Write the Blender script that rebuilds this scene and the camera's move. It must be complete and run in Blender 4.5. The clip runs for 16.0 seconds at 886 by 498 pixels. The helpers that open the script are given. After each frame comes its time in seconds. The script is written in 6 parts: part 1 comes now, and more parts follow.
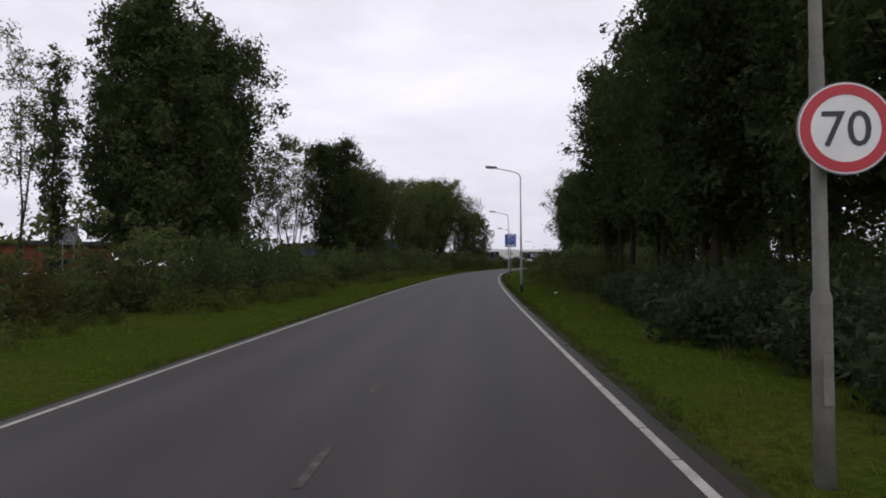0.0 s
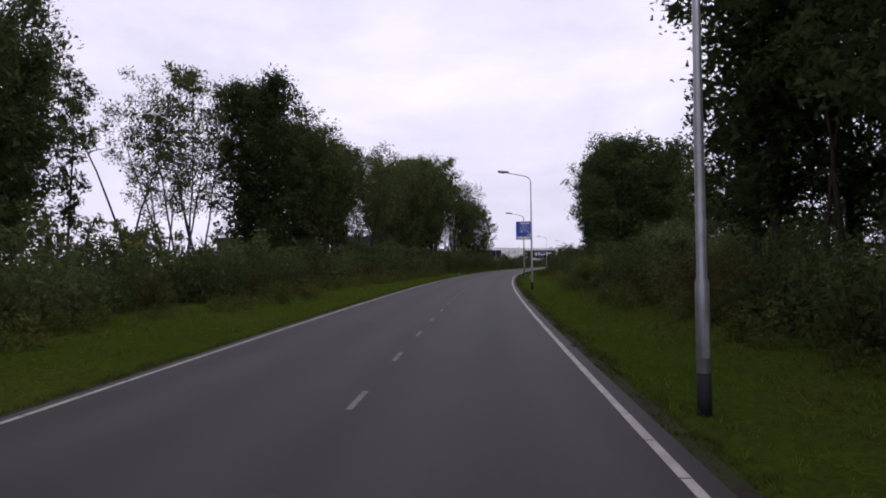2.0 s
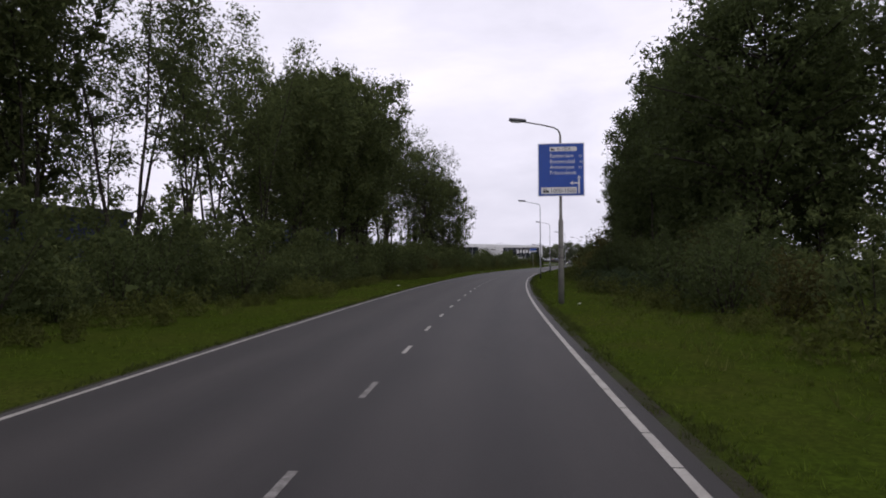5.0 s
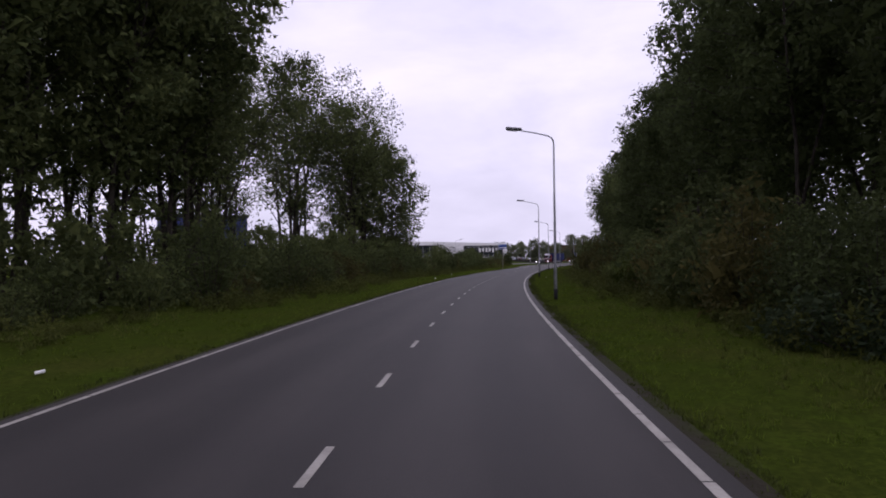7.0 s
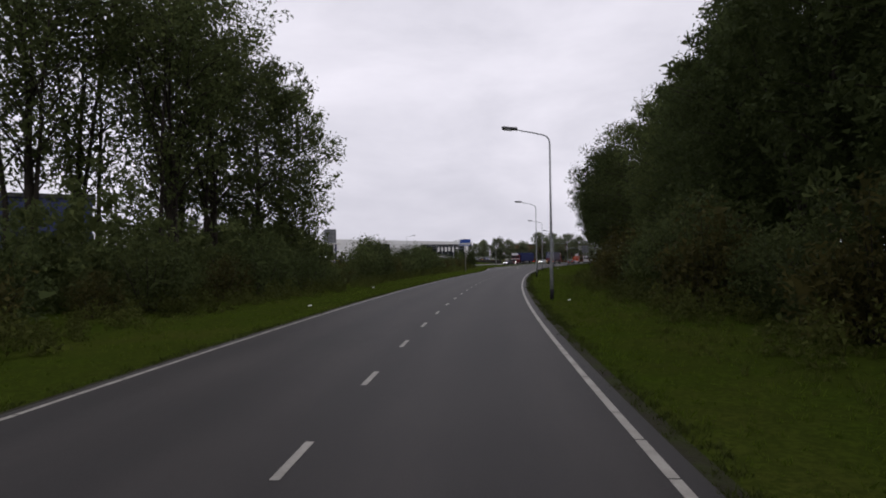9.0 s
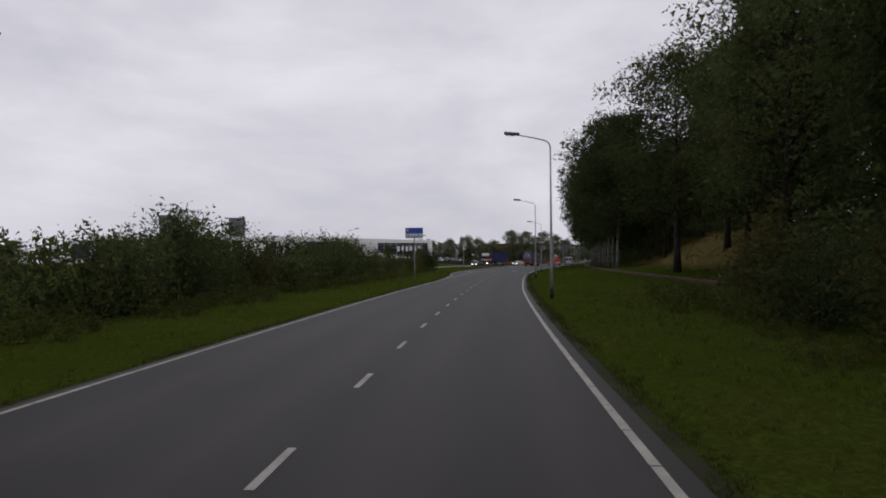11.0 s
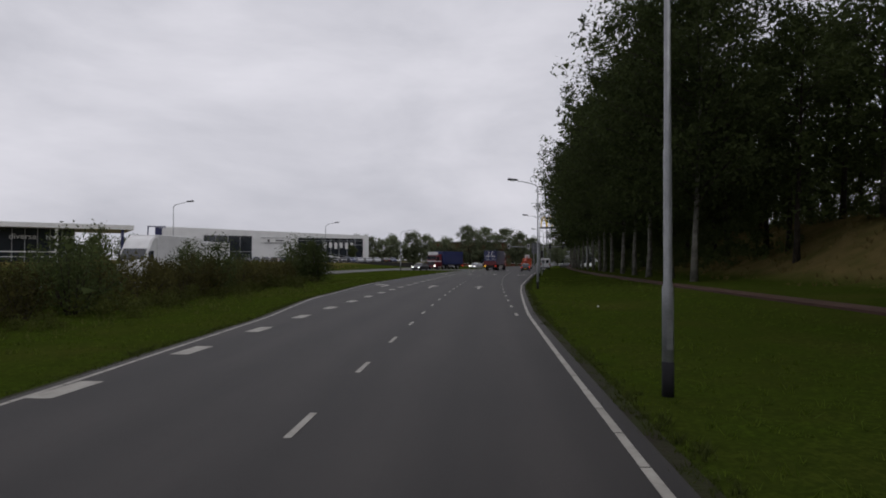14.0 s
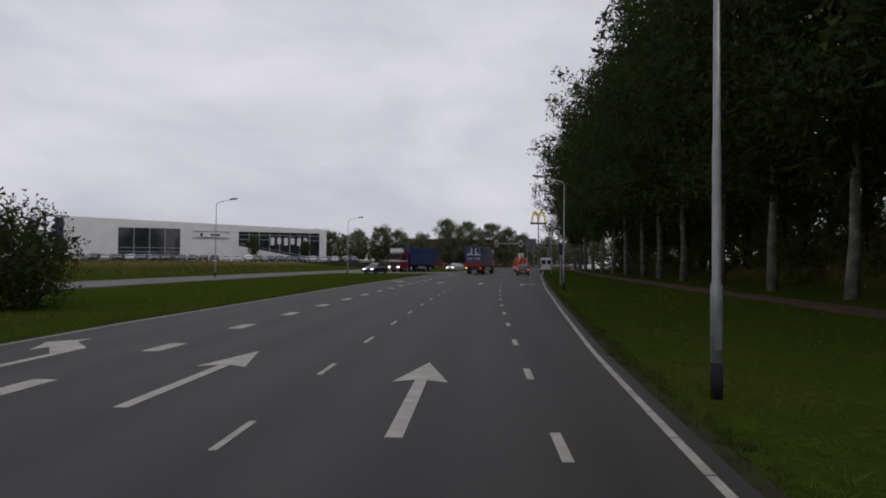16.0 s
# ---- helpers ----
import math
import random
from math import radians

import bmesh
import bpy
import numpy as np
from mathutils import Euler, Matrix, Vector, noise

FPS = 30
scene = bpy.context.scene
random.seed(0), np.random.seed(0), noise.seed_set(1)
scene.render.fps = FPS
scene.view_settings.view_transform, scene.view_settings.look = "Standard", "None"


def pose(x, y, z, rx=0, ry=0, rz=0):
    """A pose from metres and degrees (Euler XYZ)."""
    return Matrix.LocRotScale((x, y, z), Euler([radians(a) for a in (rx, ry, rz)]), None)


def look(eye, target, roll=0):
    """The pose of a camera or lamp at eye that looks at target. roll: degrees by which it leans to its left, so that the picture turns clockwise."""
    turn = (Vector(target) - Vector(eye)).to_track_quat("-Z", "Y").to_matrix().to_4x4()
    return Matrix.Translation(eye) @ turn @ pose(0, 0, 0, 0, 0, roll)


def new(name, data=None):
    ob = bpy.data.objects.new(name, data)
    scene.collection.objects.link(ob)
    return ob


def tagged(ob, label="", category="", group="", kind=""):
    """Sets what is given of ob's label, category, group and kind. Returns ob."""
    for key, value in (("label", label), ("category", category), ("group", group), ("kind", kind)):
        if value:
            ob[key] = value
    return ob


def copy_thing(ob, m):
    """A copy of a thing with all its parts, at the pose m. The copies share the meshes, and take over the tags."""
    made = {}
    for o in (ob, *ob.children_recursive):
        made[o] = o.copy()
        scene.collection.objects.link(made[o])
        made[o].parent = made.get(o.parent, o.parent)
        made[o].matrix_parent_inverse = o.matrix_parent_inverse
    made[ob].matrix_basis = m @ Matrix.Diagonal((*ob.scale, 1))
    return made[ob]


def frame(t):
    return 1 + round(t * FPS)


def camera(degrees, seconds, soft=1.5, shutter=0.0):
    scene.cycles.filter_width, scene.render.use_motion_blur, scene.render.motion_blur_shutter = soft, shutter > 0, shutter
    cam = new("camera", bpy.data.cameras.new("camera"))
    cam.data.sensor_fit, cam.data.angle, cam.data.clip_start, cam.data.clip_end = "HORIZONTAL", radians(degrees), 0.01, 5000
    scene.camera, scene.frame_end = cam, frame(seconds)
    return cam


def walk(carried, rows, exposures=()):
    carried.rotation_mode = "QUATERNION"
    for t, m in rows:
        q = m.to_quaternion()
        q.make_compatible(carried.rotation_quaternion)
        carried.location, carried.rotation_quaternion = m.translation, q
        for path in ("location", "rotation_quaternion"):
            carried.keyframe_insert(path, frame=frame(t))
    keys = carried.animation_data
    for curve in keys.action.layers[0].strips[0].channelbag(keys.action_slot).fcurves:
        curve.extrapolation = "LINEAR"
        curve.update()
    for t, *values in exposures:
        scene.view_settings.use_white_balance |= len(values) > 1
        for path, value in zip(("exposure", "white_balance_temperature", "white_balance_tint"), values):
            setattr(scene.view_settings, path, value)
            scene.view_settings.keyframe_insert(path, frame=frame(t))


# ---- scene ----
cam = camera(71.0, 16.0, soft=1.85)
PATH = [
    (0, (3.854, -7.449, 1.746), (3.773, -5.452, 1.7914), -0.45),
    (0.5, (3.912, 0.099, 1.755), (3.836, 2.096, 1.8005), -0.57),
    (1, (4.019, 7.604, 1.733), (3.944, 9.602, 1.7734), -0.81),
    (1.5, (4.145, 15.090, 1.747), (4.070, 17.088, 1.7852), -0.56),
    (2, (4.349, 22.503, 1.712), (4.267, 24.500, 1.7565), -0.70),
    (2.5, (4.587, 30.188, 1.719), (4.502, 32.186, 1.7609), -0.90),
    (3, (4.842, 38.114, 1.710), (4.768, 40.112, 1.7462), -0.85),
    (3.5, (5.120, 46.165, 1.696), (5.063, 48.163, 1.7336), -0.53),
    (6, (7.201, 86.766, 1.733), (7.252, 88.765, 1.7704), -0.45),
    (6.5, (7.928, 94.982, 1.733), (8.017, 96.980, 1.7687), -0.60),
    (7, (8.764, 103.314, 1.739), (8.888, 105.309, 1.7744), -0.63),
    (7.5, (9.782, 111.703, 1.747), (9.943, 113.696, 1.7870), -0.24),
    (8, (10.971, 120.093, 1.751), (11.167, 122.083, 1.7825), -0.45),
    (8.5, (12.330, 128.436, 1.727), (12.550, 130.424, 1.7617), -0.62),
    (9, (13.785, 136.783, 1.735), (14.035, 138.767, 1.7707), -0.70),
    (9.5, (15.394, 145.124, 1.718), (15.670, 147.105, 1.7577), -0.57),
    (10, (17.123, 153.477, 1.701), (17.425, 155.454, 1.7370), -0.56),
    (12.5, (27.492, 194.573, 1.701), (27.917, 196.527, 1.7429), -0.29),
    (13, (29.873, 202.683, 1.733), (30.322, 204.631, 1.7723), -0.26),
    (13.5, (32.320, 210.850, 1.770), (32.792, 212.794, 1.8046), 0.34),
    (14, (34.847, 219.030, 1.804), (35.342, 220.968, 1.8433), 0.27),
    (14.5, (37.498, 227.181, 1.769), (38.010, 229.113, 1.8040), -0.00),
    (15, (40.232, 235.330, 1.709), (40.758, 237.259, 1.7486), 0.05),
    (15.5, (43.076, 243.551, 1.705), (43.613, 245.477, 1.7478), 0.29),
    (16, (45.876, 251.704, 1.744), (46.423, 253.627, 1.7849), 0.58),
]
EXPOSURES = [(0.0, 0.2, 6300, 16), (0.6, 0.2, 6210, 19), (1.0, 0.2, 6110, 23), (1.8, 0.22, 6010, 27), (2.6, 0.22, 6330, 17), (3.7, 0.24, 6340, 16), (5.8, 0.24, 6070, 24), (6.6, 0.22, 5960, 28), (7.6, 0.16, 6010, 33), (8.4, 0.08, 6240, 20), (9.5, -0.02, 6330, 16), (12.5, -0.26, 6350, 13), (16.0, -0.26, 6290, 13)]
walk(cam, [(t, look(eye, target, roll)) for t, eye, target, roll in PATH], EXPOSURES)


# ---- sky, sun, exposure ----
world = bpy.data.worlds.new("overcast_sky")
scene.world = world
world.use_nodes = True
wn, wl = world.node_tree.nodes, world.node_tree.links
bg = wn["Background"]
sky = wn.new("ShaderNodeTexSky")
sky.sky_type, sky.sun_disc = "NISHITA", False
sky.sun_elevation, sky.sun_rotation = radians(42), radians(150)
sky.air_density, sky.dust_density = 1.0, 4.0
grey = wn.new("ShaderNodeHueSaturation")
grey.inputs["Saturation"].default_value = 0.12
wl.new(sky.outputs[0], grey.inputs["Color"])
tc = wn.new("ShaderNodeTexCoord")
stretch = wn.new("ShaderNodeMapping")
stretch.inputs["Scale"].default_value = (1.0, 1.0, 2.6)
wl.new(tc.outputs["Generated"], stretch.inputs[0])
cloud = wn.new("ShaderNodeTexNoise")
cloud.inputs["Scale"].default_value, cloud.inputs["Detail"].default_value = 2.3, 6.0
cloud.inputs["Roughness"].default_value, cloud.inputs["Distortion"].default_value = 0.55, 0.25
wl.new(stretch.outputs[0], cloud.inputs["Vector"])
ramp = wn.new("ShaderNodeValToRGB")
ramp.color_ramp.elements[0].position, ramp.color_ramp.elements[0].color = 0.32, (6.2, 6.25, 6.7, 1)
ramp.color_ramp.elements[1].position, ramp.color_ramp.elements[1].color = 0.68, (9.2, 9.1, 9.5, 1)
wl.new(cloud.outputs[0], ramp.inputs[0])
deck = wn.new("ShaderNodeMixRGB")
deck.inputs[0].default_value = 0.9
wl.new(grey.outputs[0], deck.inputs[1])
wl.new(ramp.outputs[0], deck.inputs[2])
wl.new(deck.outputs[0], bg.inputs[0])
bg.inputs[1].default_value = 0.1

sun = new("sun", bpy.data.lights.new("sun", "SUN"))
sun.data.energy, sun.data.angle, sun.data.color = 0.6, radians(40), (1.0, 0.97, 0.92)
sun.matrix_world = look((0, 0, 60), (-20, 35, 0))


# ---- materials ----
def material(name, base, rough=0.7, metal=0.0, vary=0.25, scale=3.0, fine=40.0, bump=0.15, coat=0.0, tint=None, dist=0.02):
    """A surface with variation at two scales and a fine relief."""
    m = bpy.data.materials.new(name)
    m.use_nodes = True
    n, l = m.node_tree.nodes, m.node_tree.links
    b = n["Principled BSDF"]
    co = n.new("ShaderNodeTexCoord")
    big, small = n.new("ShaderNodeTexNoise"), n.new("ShaderNodeTexNoise")
    for node, s, det in ((big, scale, 5.0), (small, fine, 3.0)):
        node.inputs["Scale"].default_value, node.inputs["Detail"].default_value = s, det
        l.new(co.outputs["Object"], node.inputs["Vector"])
    mix = n.new("ShaderNodeMixRGB")
    other = tint or tuple(c * (1 - vary) for c in base)
    mix.inputs[1].default_value, mix.inputs[2].default_value = (*base, 1), (*other, 1)
    r = n.new("ShaderNodeValToRGB")
    r.color_ramp.elements[0].position, r.color_ramp.elements[1].position = 0.35, 0.65
    l.new(big.outputs[0], r.inputs[0])
    l.new(r.outputs[0], mix.inputs[0])
    shade = n.new("ShaderNodeMixRGB")
    shade.blend_type = "MULTIPLY"
    shade.inputs[0].default_value = vary
    l.new(mix.outputs[0], shade.inputs[1])
    l.new(small.outputs[0], shade.inputs[2])
    l.new(shade.outputs[0], b.inputs["Base Color"])
    b.inputs["Roughness"].default_value, b.inputs["Metallic"].default_value = rough, metal
    b.inputs["Coat Weight"].default_value = coat
    b.inputs["Specular IOR Level"].default_value = 0.5 if rough < 0.8 else 0.12 if rough < 1.0 else 0.0
    if bump:
        bp = n.new("ShaderNodeBump")
        bp.inputs["Strength"].default_value, bp.inputs["Distance"].default_value = bump, dist
        l.new(small.outputs[0], bp.inputs["Height"])
        l.new(bp.outputs[0], b.inputs["Normal"])
    return m


def leaf_material(name, dark, light, glow=0.42, rough=0.7):
    """Leaves: each island its own green, some light through the blade."""
    m = bpy.data.materials.new(name)
    m.use_nodes = True
    n, l = m.node_tree.nodes, m.node_tree.links
    b = n["Principled BSDF"]
    geo, info = n.new("ShaderNodeNewGeometry"), n.new("ShaderNodeObjectInfo")
    r = n.new("ShaderNodeValToRGB")
    r.color_ramp.elements[0].color, r.color_ramp.elements[1].color = (*dark, 1), (*light, 1)
    l.new(geo.outputs["Random Per Island"], r.inputs[0])
    hue = n.new("ShaderNodeHueSaturation")
    span = n.new("ShaderNodeMapRange")
    span.inputs["To Min"].default_value, span.inputs["To Max"].default_value = 0.75, 1.25
    l.new(info.outputs["Random"], span.inputs[0])
    l.new(span.outputs[0], hue.inputs["Value"])
    l.new(r.outputs[0], hue.inputs["Color"])
    l.new(hue.outputs[0], b.inputs["Base Color"])
    b.inputs["Roughness"].default_value = rough
    b.inputs["Specular IOR Level"].default_value = 0.05
    tr, add = n.new("ShaderNodeBsdfTranslucent"), n.new("ShaderNodeMixShader")
    l.new(hue.outputs[0], tr.inputs[0])
    add.inputs[0].default_value = glow
    l.new(b.outputs[0], add.inputs[1])
    l.new(tr.outputs[0], add.inputs[2])
    l.new(add.outputs[0], n["Material Output"].inputs[0])
    return m


def asphalt_material():
    """Grey chippings with darker oil bands along the lanes and paler wheel tracks, by the UV (metres across, along)."""
    m = material("asphalt", (0.0312, 0.0276, 0.0254), 0.7, vary=0.3, scale=0.35, fine=60.0, bump=0.4, tint=(0.026, 0.023, 0.0214), dist=0.01)
    n, l = m.node_tree.nodes, m.node_tree.links
    b = n["Principled BSDF"]
    uv, sep = n.new("ShaderNodeUVMap"), n.new("ShaderNodeSeparateXYZ")
    l.new(uv.outputs[0], sep.inputs[0])
    wave = n.new("ShaderNodeMath")
    wave.operation = "MULTIPLY_ADD"
    wave.inputs[1].default_value, wave.inputs[2].default_value = 2 * math.pi / 1.72, 2.67
    cos = n.new("ShaderNodeMath")
    cos.operation = "COSINE"
    l.new(sep.outputs[0], wave.inputs[0])
    l.new(wave.outputs[0], cos.inputs[0])
    patch, smear = n.new("ShaderNodeTexNoise"), n.new("ShaderNodeMapping")
    smear.inputs["Scale"].default_value = (0.9, 0.05, 1)
    l.new(uv.outputs[0], smear.inputs[0])
    l.new(smear.outputs[0], patch.inputs["Vector"])
    patch.inputs["Scale"].default_value, patch.inputs["Detail"].default_value = 1.0, 5.0
    both = n.new("ShaderNodeMath")
    both.operation = "MULTIPLY"
    l.new(cos.outputs[0], both.inputs[0])
    l.new(patch.outputs[0], both.inputs[1])
    tone = n.new("ShaderNodeMapRange")
    tone.inputs["From Min"].default_value, tone.inputs["From Max"].default_value = -0.7, 0.7
    tone.inputs["To Min"].default_value, tone.inputs["To Max"].default_value = 0.7, 1.24
    l.new(both.outputs[0], tone.inputs[0])
    grain, spots = n.new("ShaderNodeTexNoise"), n.new("ShaderNodeTexNoise")
    co = n.new("ShaderNodeTexCoord")
    for node, size, detail in ((grain, 22.0, 6.0), (spots, 1.7, 4.0)):
        node.inputs["Scale"].default_value, node.inputs["Detail"].default_value, node.inputs["Roughness"].default_value = size, detail, 0.75
    l.new(co.outputs["Object"], grain.inputs["Vector"])
    streak = n.new("ShaderNodeMapping")
    streak.inputs["Scale"].default_value = (1.0, 0.09, 1)
    l.new(uv.outputs[0], streak.inputs[0])
    l.new(streak.outputs[0], spots.inputs["Vector"])
    mottle = n.new("ShaderNodeMath")
    mottle.operation = "MULTIPLY_ADD"
    mottle.inputs[1].default_value = 0.9
    l.new(grain.outputs[0], mottle.inputs[0])
    l.new(spots.outputs[0], mottle.inputs[2])
    level = n.new("ShaderNodeMapRange")
    level.inputs["From Min"].default_value, level.inputs["From Max"].default_value = 0.6, 1.3
    level.inputs["To Min"].default_value, level.inputs["To Max"].default_value = 0.7, 1.3
    l.new(mottle.outputs[0], level.inputs[0])
    rough_tone = n.new("ShaderNodeMath")
    rough_tone.operation = "MULTIPLY"
    l.new(tone.outputs[0], rough_tone.inputs[0])
    l.new(level.outputs[0], rough_tone.inputs[1])
    last = n.new("ShaderNodeHueSaturation")
    src = b.inputs["Base Color"].links[0].from_socket
    l.new(src, last.inputs["Color"])
    l.new(rough_tone.outputs[0], last.inputs["Value"])
    l.new(last.outputs[0], b.inputs["Base Color"])
    b.inputs["Specular IOR Level"].default_value = 0.37
    return m


ASPHALT = asphalt_material()
PALEASPHALT = material("pale_asphalt", (0.15, 0.148, 0.145), 0.85, vary=0.25, scale=0.3, fine=30, bump=0.2)
PATHRED = material("red_asphalt", (0.085, 0.05, 0.038), 0.85, vary=0.3, scale=0.8, fine=50)
WORNPAINT = material("worn_road_paint", (0.27, 0.26, 0.24), 0.8, vary=0.45, scale=9.0, fine=40, bump=0.2, tint=(0.15, 0.142, 0.132))
FAINTPAINT = material("nearly_worn_off_paint", (0.13, 0.122, 0.112), 0.8, vary=0.5, scale=9.0, fine=40, bump=0.2, tint=(0.065, 0.06, 0.055))
PAINT = material("road_paint", (0.42, 0.4, 0.355), 0.65, vary=0.4, scale=2.6, fine=30, bump=0.25, tint=(0.3, 0.285, 0.25))


def grass_material():
    """Verge grass: tufts of two greens, duller worn patches and a fine blade relief."""
    m = material("verge_grass", (0.053, 0.082, 0.009), 1.0, vary=0.4, scale=0.7, fine=24, bump=0.6, tint=(0.054, 0.07, 0.011), dist=0.09)
    n, l = m.node_tree.nodes, m.node_tree.links
    b = n["Principled BSDF"]
    co = n.new("ShaderNodeTexCoord")
    for scale, detail, low, high, a, c, colour, amount in ((3.6, 4.0, 0.36, 0.62, 1.0, 0.0, (0.026, 0.037, 0.006), 0.5), (0.22, 5.0, 0.5, 0.72, 0.0, 1.0, (0.07, 0.066, 0.017), 0.5), (13.0, 5.0, 0.42, 0.62, 1.0, 0.0, (0.02, 0.029, 0.005), 0.6)):
        tuft, ramp, mix = n.new("ShaderNodeTexNoise"), n.new("ShaderNodeMapRange"), n.new("ShaderNodeMixRGB")
        tuft.inputs["Scale"].default_value, tuft.inputs["Detail"].default_value = scale, detail
        l.new(co.outputs["Object"], tuft.inputs["Vector"])
        ramp.inputs["From Min"].default_value, ramp.inputs["From Max"].default_value = low, high
        ramp.inputs["To Min"].default_value, ramp.inputs["To Max"].default_value = a * amount, c * amount
        l.new(tuft.outputs[0], ramp.inputs[0])
        l.new(ramp.outputs[0], mix.inputs[0])
        l.new(b.inputs["Base Color"].links[0].from_socket, mix.inputs[1])
        mix.inputs[2].default_value = (*colour, 1)
        l.new(mix.outputs[0], b.inputs["Base Color"])
    return m


GRASS = grass_material()


def dry_above(m, low, high, colour):
    """Dry growth takes over from the mown green on the higher ground."""
    n, l = m.node_tree.nodes, m.node_tree.links
    b = n["Principled BSDF"]
    co, sep, span = n.new("ShaderNodeTexCoord"), n.new("ShaderNodeSeparateXYZ"), n.new("ShaderNodeMapRange")
    l.new(co.outputs["Object"], sep.inputs[0])
    l.new(sep.outputs[2], span.inputs[0])
    span.inputs["From Min"].default_value, span.inputs["From Max"].default_value = low, high
    mix, rough = n.new("ShaderNodeMixRGB"), n.new("ShaderNodeTexNoise")
    rough.inputs["Scale"].default_value = 0.6
    l.new(co.outputs["Object"], rough.inputs["Vector"])
    half = n.new("ShaderNodeMath")
    half.operation = "MULTIPLY"
    l.new(span.outputs[0], half.inputs[0])
    l.new(rough.outputs[0], half.inputs[1])
    gain = n.new("ShaderNodeMath")
    gain.operation, gain.use_clamp = "MULTIPLY", True
    gain.inputs[1].default_value = 1.6
    l.new(half.outputs[0], gain.inputs[0])
    l.new(gain.outputs[0], mix.inputs[0])
    l.new(b.inputs["Base Color"].links[0].from_socket, mix.inputs[1])
    mix.inputs[2].default_value = (*colour, 1)
    l.new(mix.outputs[0], b.inputs["Base Color"])


dry_above(GRASS, 0.62, 1.3, (0.13, 0.1, 0.04))
BLADE = leaf_material("grass_blades", (0.056, 0.086, 0.0095), (0.102, 0.138, 0.019), 0.5)
EDGEBLADE = leaf_material("edge_grass", (0.036, 0.046, 0.012), (0.07, 0.085, 0.021), 0.45)
ROUGHBLADE = leaf_material("rough_grass", (0.052, 0.07, 0.013), (0.1, 0.11, 0.028), 0.45)
WEED = leaf_material("dry_grass", (0.11, 0.085, 0.03), (0.2, 0.16, 0.06), 0.2)
SOIL = material("shoulder_soil", (0.034, 0.03, 0.02), 0.95, vary=0.5, scale=1.8, fine=20, bump=0.9, tint=(0.034, 0.042, 0.011))
BARK = material("bark", (0.06, 0.05, 0.04), 0.9, vary=0.5, scale=2.5, fine=14, bump=0.8, dist=0.04)
PALEBARK = material("pale_bark", (0.24, 0.23, 0.2), 0.85, vary=0.5, scale=1.6, fine=10, bump=0.6, tint=(0.1, 0.095, 0.08), dist=0.03)
LEAF = leaf_material("leaf_dark", (0.038, 0.05, 0.019), (0.068, 0.087, 0.029))
REED = leaf_material("reed_leaf", (0.075, 0.105, 0.02), (0.13, 0.165, 0.036))
# Far foliage: green lightened in the base colour to stand in for distance haze.
LEAF_HAZE = leaf_material("leaf_haze_tint", (0.108, 0.128, 0.072), (0.165, 0.185, 0.11))
WEEDLEAF = leaf_material("weed_leaf", (0.048, 0.054, 0.014), (0.085, 0.098, 0.024))
LEAFG = leaf_material("leaf_mid", (0.051, 0.067, 0.025), (0.096, 0.115, 0.038))
LEAFY = leaf_material("leaf_yellowing", (0.042, 0.042, 0.014), (0.085, 0.076, 0.024))
LEAFB = leaf_material("leaf_bramble", (0.024, 0.038, 0.018), (0.05, 0.066, 0.032))
GALV = material("galvanised_steel", (0.36, 0.37, 0.38), 0.45, 0.6, vary=0.3, scale=3, fine=30, bump=0.05)
CONCRETE = material("grey_mast_paint", (0.205, 0.198, 0.172), 0.75, 0.0, vary=0.35, scale=2.5, fine=25, bump=0.1)
DARKBASE = material("black_bitumen", (0.025, 0.025, 0.027), 0.8, vary=0.3)
LAMPHOOD = material("lamp_hood", (0.13, 0.13, 0.14), 0.5, 0.2, vary=0.2)
LENS = material("lamp_lens", (0.6, 0.6, 0.58), 0.25, vary=0.1, bump=0)
SIGNBLUE = material("sign_blue", (0.012, 0.07, 0.36), 0.35, vary=0.15, scale=2, fine=30, bump=0.02)
SIGNWHITE = material("sign_white", (0.72, 0.72, 0.7), 0.4, vary=0.12, scale=3, fine=30, bump=0.02)
SIGNRED = material("sign_red", (0.45, 0.02, 0.03), 0.4, vary=0.15, bump=0.02)
INK = material("sign_black", (0.02, 0.02, 0.022), 0.5, vary=0.1, bump=0)
SIGNBACK = material("sign_back_grey", (0.17, 0.175, 0.19), 0.55, 0.3, vary=0.25)
CLAD = material("white_cladding", (0.68, 0.68, 0.67), 0.5, vary=0.1, scale=0.3, fine=6, bump=0.03)
GREYCLAD = material("grey_cladding", (0.32, 0.33, 0.34), 0.55, vary=0.2, scale=0.4, fine=6, bump=0.05)
NAVY = material("navy_panel", (0.015, 0.02, 0.09), 0.4, vary=0.2)
GLASS = material("tinted_glazing", (0.03, 0.035, 0.042), 0.08, 0.0, vary=0.3, scale=0.4, fine=3, bump=0, coat=0.6)
ROOFDARK = material("roof_felt", (0.06, 0.06, 0.065), 0.9, vary=0.3)
BRICK = material("orange_brick", (0.2, 0.075, 0.045), 0.9, vary=0.35, scale=1, fine=12)
RUBBER = material("tyre_rubber", (0.018, 0.018, 0.018), 0.85, vary=0.2)
CHROME = material("wheel_metal", (0.5, 0.5, 0.5), 0.35, 0.8, vary=0.2, bump=0)
LITTER = material("litter_white", (0.75, 0.75, 0.73), 0.6, vary=0.15)
YELLOW = material("yellow_plastic", (0.75, 0.5, 0.03), 0.4, vary=0.1)


def paint(name, c, rough=0.3, coat=0.5):
    return material(name, c, rough, vary=0.12, scale=1.5, fine=20, bump=0.0, coat=coat)


